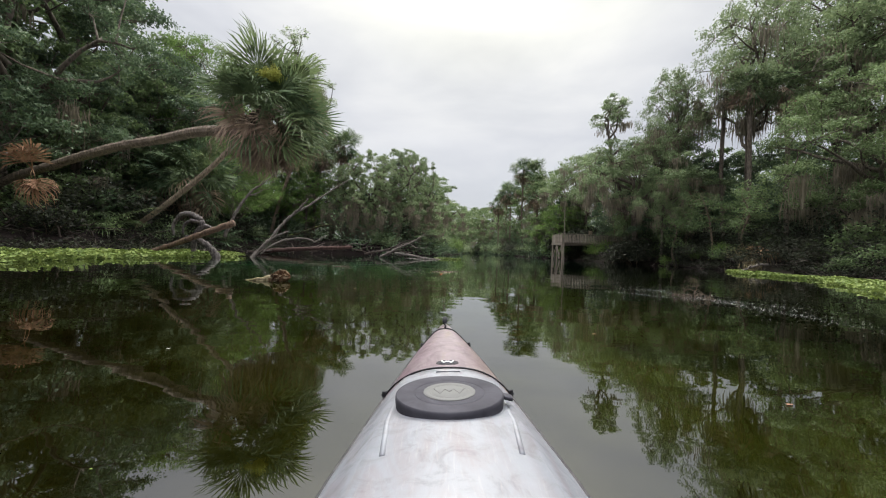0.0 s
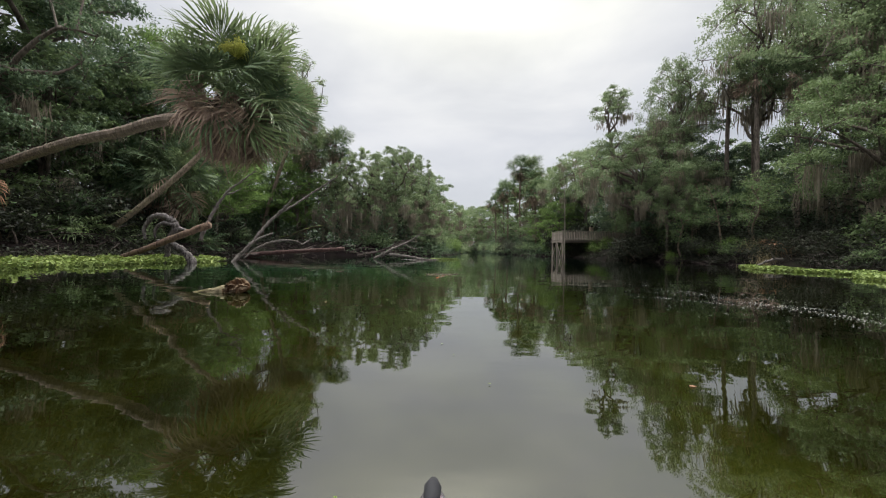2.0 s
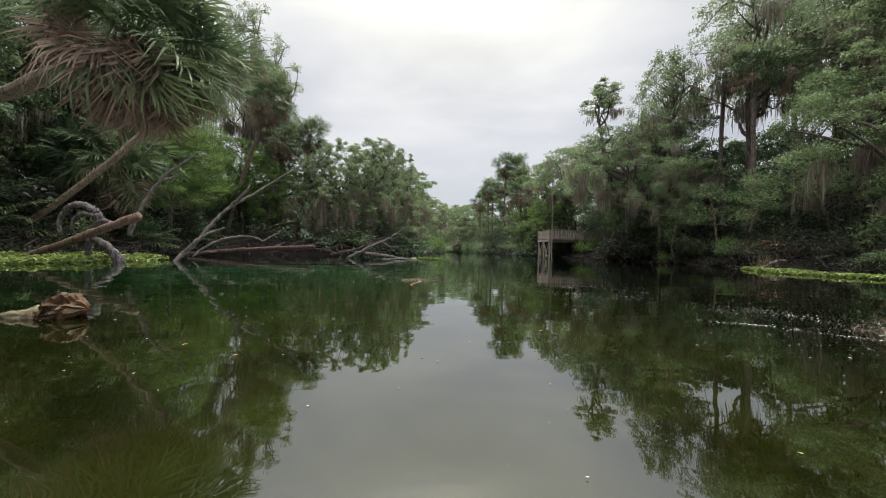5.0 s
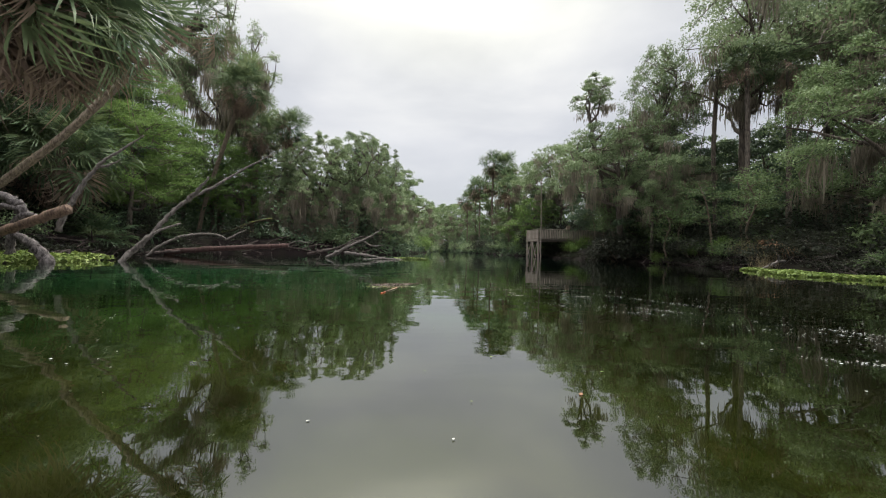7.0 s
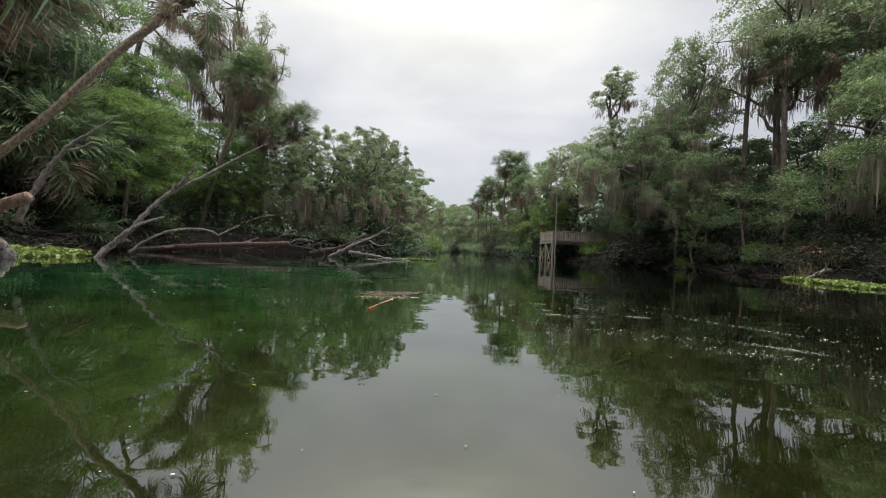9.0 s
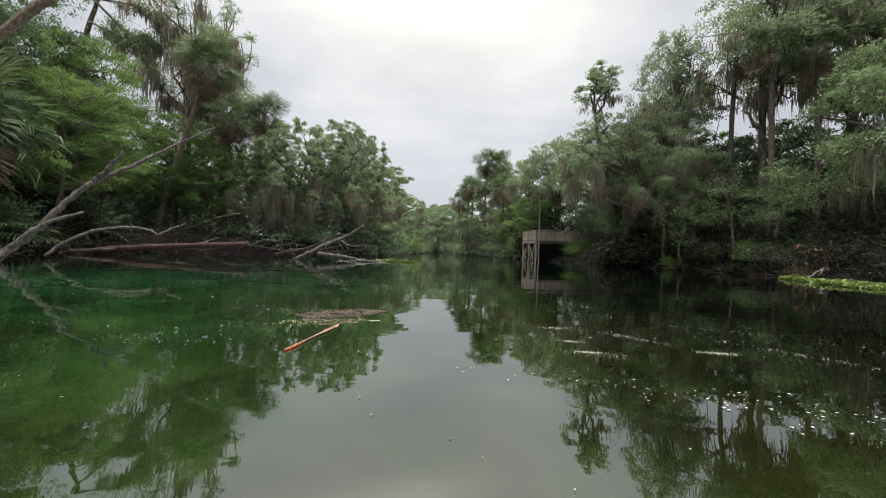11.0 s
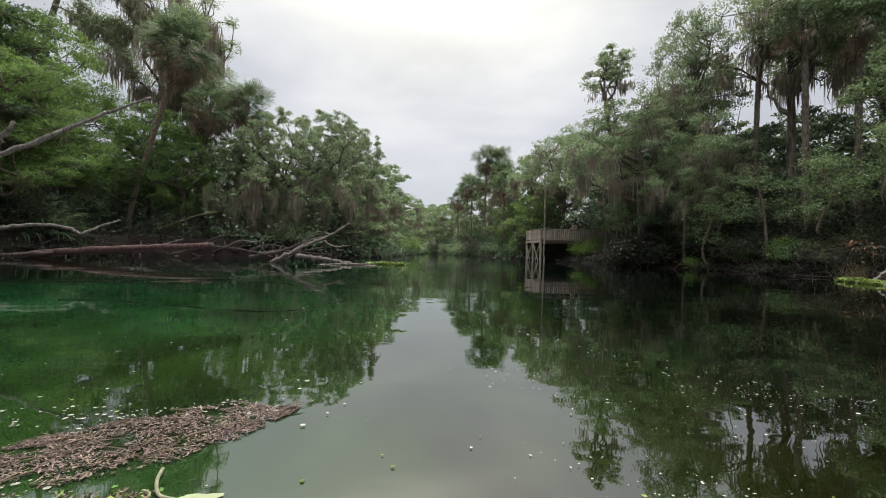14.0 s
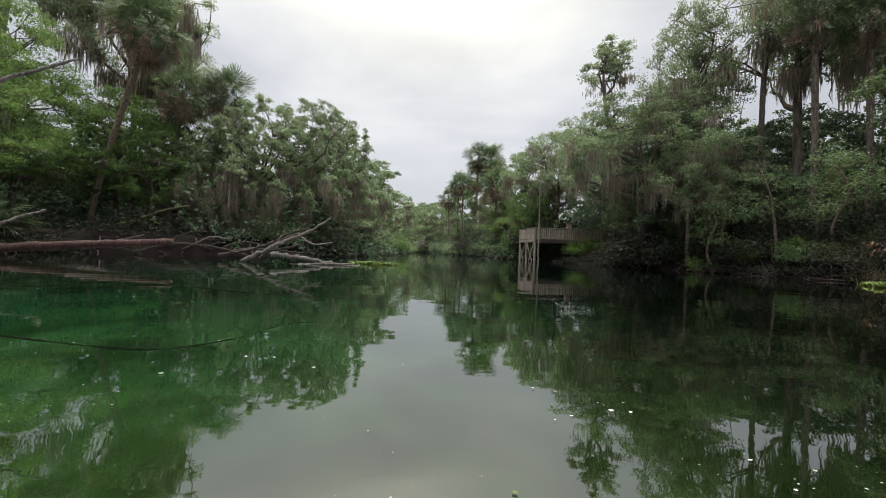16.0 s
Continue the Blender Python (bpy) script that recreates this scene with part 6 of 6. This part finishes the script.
def pad_leaf(x, y, size, turn):
    """A small round floating leaf with a notch and an upturned rim."""
    g = Geo()
    n = 16
    ring = [(math.cos(a), math.sin(a)) for a in np.linspace(0.1, 2 * math.pi - 0.1, n)]
    g.put([(0, 0, 0.004)] + [(size * 0.6 * p, size * 0.6 * q, 0.004) for p, q in ring] + [(size * p, size * q * 0.9, 0.005 + 0.0015 * math.sin(5 * p + x * 40)) for p, q in ring],
          [(0, k + 1, k + 2) for k in range(n - 1)] + [(k + 1, k + 1 + n, k + 2 + n, k + 2) for k in range(n - 1)])
    solid("floating_pad", g.mesh("floating_pad", BRIGHT_LEAF), "small pale green pad leaf floating on the river", "leaf", pose(x, y, 0, 0, 0, turn), "floating pad leaves")


rng_p = np.random.default_rng(103)
for x, y in ((-0.14, 11.78), (-0.1, 11.83), (0.03, 11.88), (-0.01, 11.8), (-0.15, 11.72), (0.16, 11.94), (0.12, 11.84), (0.35, 12.02), (-0.2, 11.86), (0.08, 11.97), (0.22, 12.02), (-0.05, 11.92)):
    pad_leaf(x + rng_p.normal() * 0.02, y + rng_p.normal() * 0.02, rng_p.uniform(0.006, 0.014), rng_p.uniform(0, 360))


def water_brush():
    """A dead crown of curling twigs with a few brown leaves, caught in the river."""
    rng = np.random.default_rng(98)
    root = thing("dead_brush", "dead brown twiggy brush standing in the river", "brush", pose(4.45, 6.8, 0, 0, 0, -46) @ Matrix.Scale(0.78, 4))
    g = Geo()

    def twig(points, r):
        line = smooth_line([Vector(p) for p in points], 5)
        g.tube(line, [r * (1 - 0.7 * i / (len(line) - 1)) for i in range(len(line))], 5, False, 0.12, rng)
    twig(((0.03, 0, -0.04), (0.0, 0.01, 0.12), (0.05, 0.0, 0.24), (0.06, 0.01, 0.34), (0.035, 0.0, 0.43)), 0.011)
    twig(((0.055, 0, 0.28), (0.1, 0.02, 0.31), (0.12, 0.03, 0.32)), 0.006)
    for h in (0.1, 0.15, 0.18, 0.26, 0.3, 0.36, 0.4, 0.41):
        x, way = float(np.interp(h, (0, 0.12, 0.24, 0.43), (0.03, 0.0, 0.05, 0.04))), rng.uniform(-0.12, 0.12)
        out, drop, rise = rng.uniform(0.1, 0.42) * (1.15 - 1.2 * h), rng.uniform(0.0, 0.13), rng.uniform(-0.02, 0.06)
        twig(((x, 0, h), (x - out * 0.4, way * 0.5, h + rise), (x - out * 0.6, way, h + rise * 0.4 - 0.01), (x - out * 0.85, way, h + rise + 0.01), (x - out, way * 1.2, h - drop)), rng.uniform(0.0035, 0.006))
        twig(((x - out * 0.5, way * 0.5, h + 0.04), (x - out * rng.uniform(0.3, 0.9), way + 0.05, h - 0.03), (x - out * rng.uniform(0.3, 1.1), way + 0.07, h - rng.uniform(0.04, 0.12))), 0.003)
    for h, out in ((0.08, 0.24), (0.12, 0.18), (0.16, 0.12), (0.06, 0.34)):
        twig(((0.02, 0, h), (0.02 + out * 0.5, -0.04, h + 0.05), (0.02 + out, -0.06, h - 0.02), (0.02 + out * 1.05, -0.06, -0.03)), 0.0055)
    for _ in range(46):
        p = Vector((rng.uniform(-0.5, 0.32), rng.normal() * 0.12, rng.uniform(-0.01, 0.05)))
        d = Vector((rng.normal() * 0.5 + 0.5, rng.normal() * 0.5, rng.normal() * 0.16)).normalized() * rng.uniform(0.08, 0.26)
        twig((p, p + d * 0.5 + Vector((0, 0, rng.uniform(0, 0.05))), p + d), 0.004)
    tagged(part("twig_tangle", g.mesh("twig_tangle", TWIG), root), kind="stuff")
    c = rng.normal(size=(150, 3)) * (0.2, 0.14, 0.012) + (-0.12, 0, 0.015)
    v, f = leaves(np.abs(c) * (0, 0, 1) + c * (1, 1, 0), 0.024, 0.007, rng, 2.0)
    tagged(part("leaf_litter", array_mesh("leaf_litter", v, f, RAFT), root), kind="stuff")


water_brush()
withered(-14.35, 13.5, 2.95, 0.8, ((58, -50), (-38, -30), (42, -75), (-55, -60)), "withered orange palm fronds hanging by the leaning trunk")
withered(21.4, 25.6, 1.4, 0.75, ((15, 200), (-5, 240), (25, 160)), "withered orange palm fronds on the bank")


def dry_grass(x, y, seed):
    rng = np.random.default_rng(seed)
    g = Geo()
    v, f = [], []
    for _ in range(260):
        p = np.array((rng.normal() * 0.5, rng.normal() * 0.3, 0))
        tip = p + (rng.normal() * 0.25, rng.normal() * 0.25, rng.uniform(0.5, 1.3))
        s = np.array((0.012, 0.006, 0))
        b = len(v)
        v += [p - s, p + s, tip]
        f += [(b, b + 1, b + 2)]
    tagged(new("dry_grass", array_mesh("dry_grass", np.array(v) + (x, y, ground_z(x, y) - 0.05), np.array(f), GRASS_DRY)), "dry straw-coloured grass tuft on the bank", "grass", kind="stuff")


dry_grass(20.2, 25.2, 1)
dry_grass(21.2, 27.4, 2)
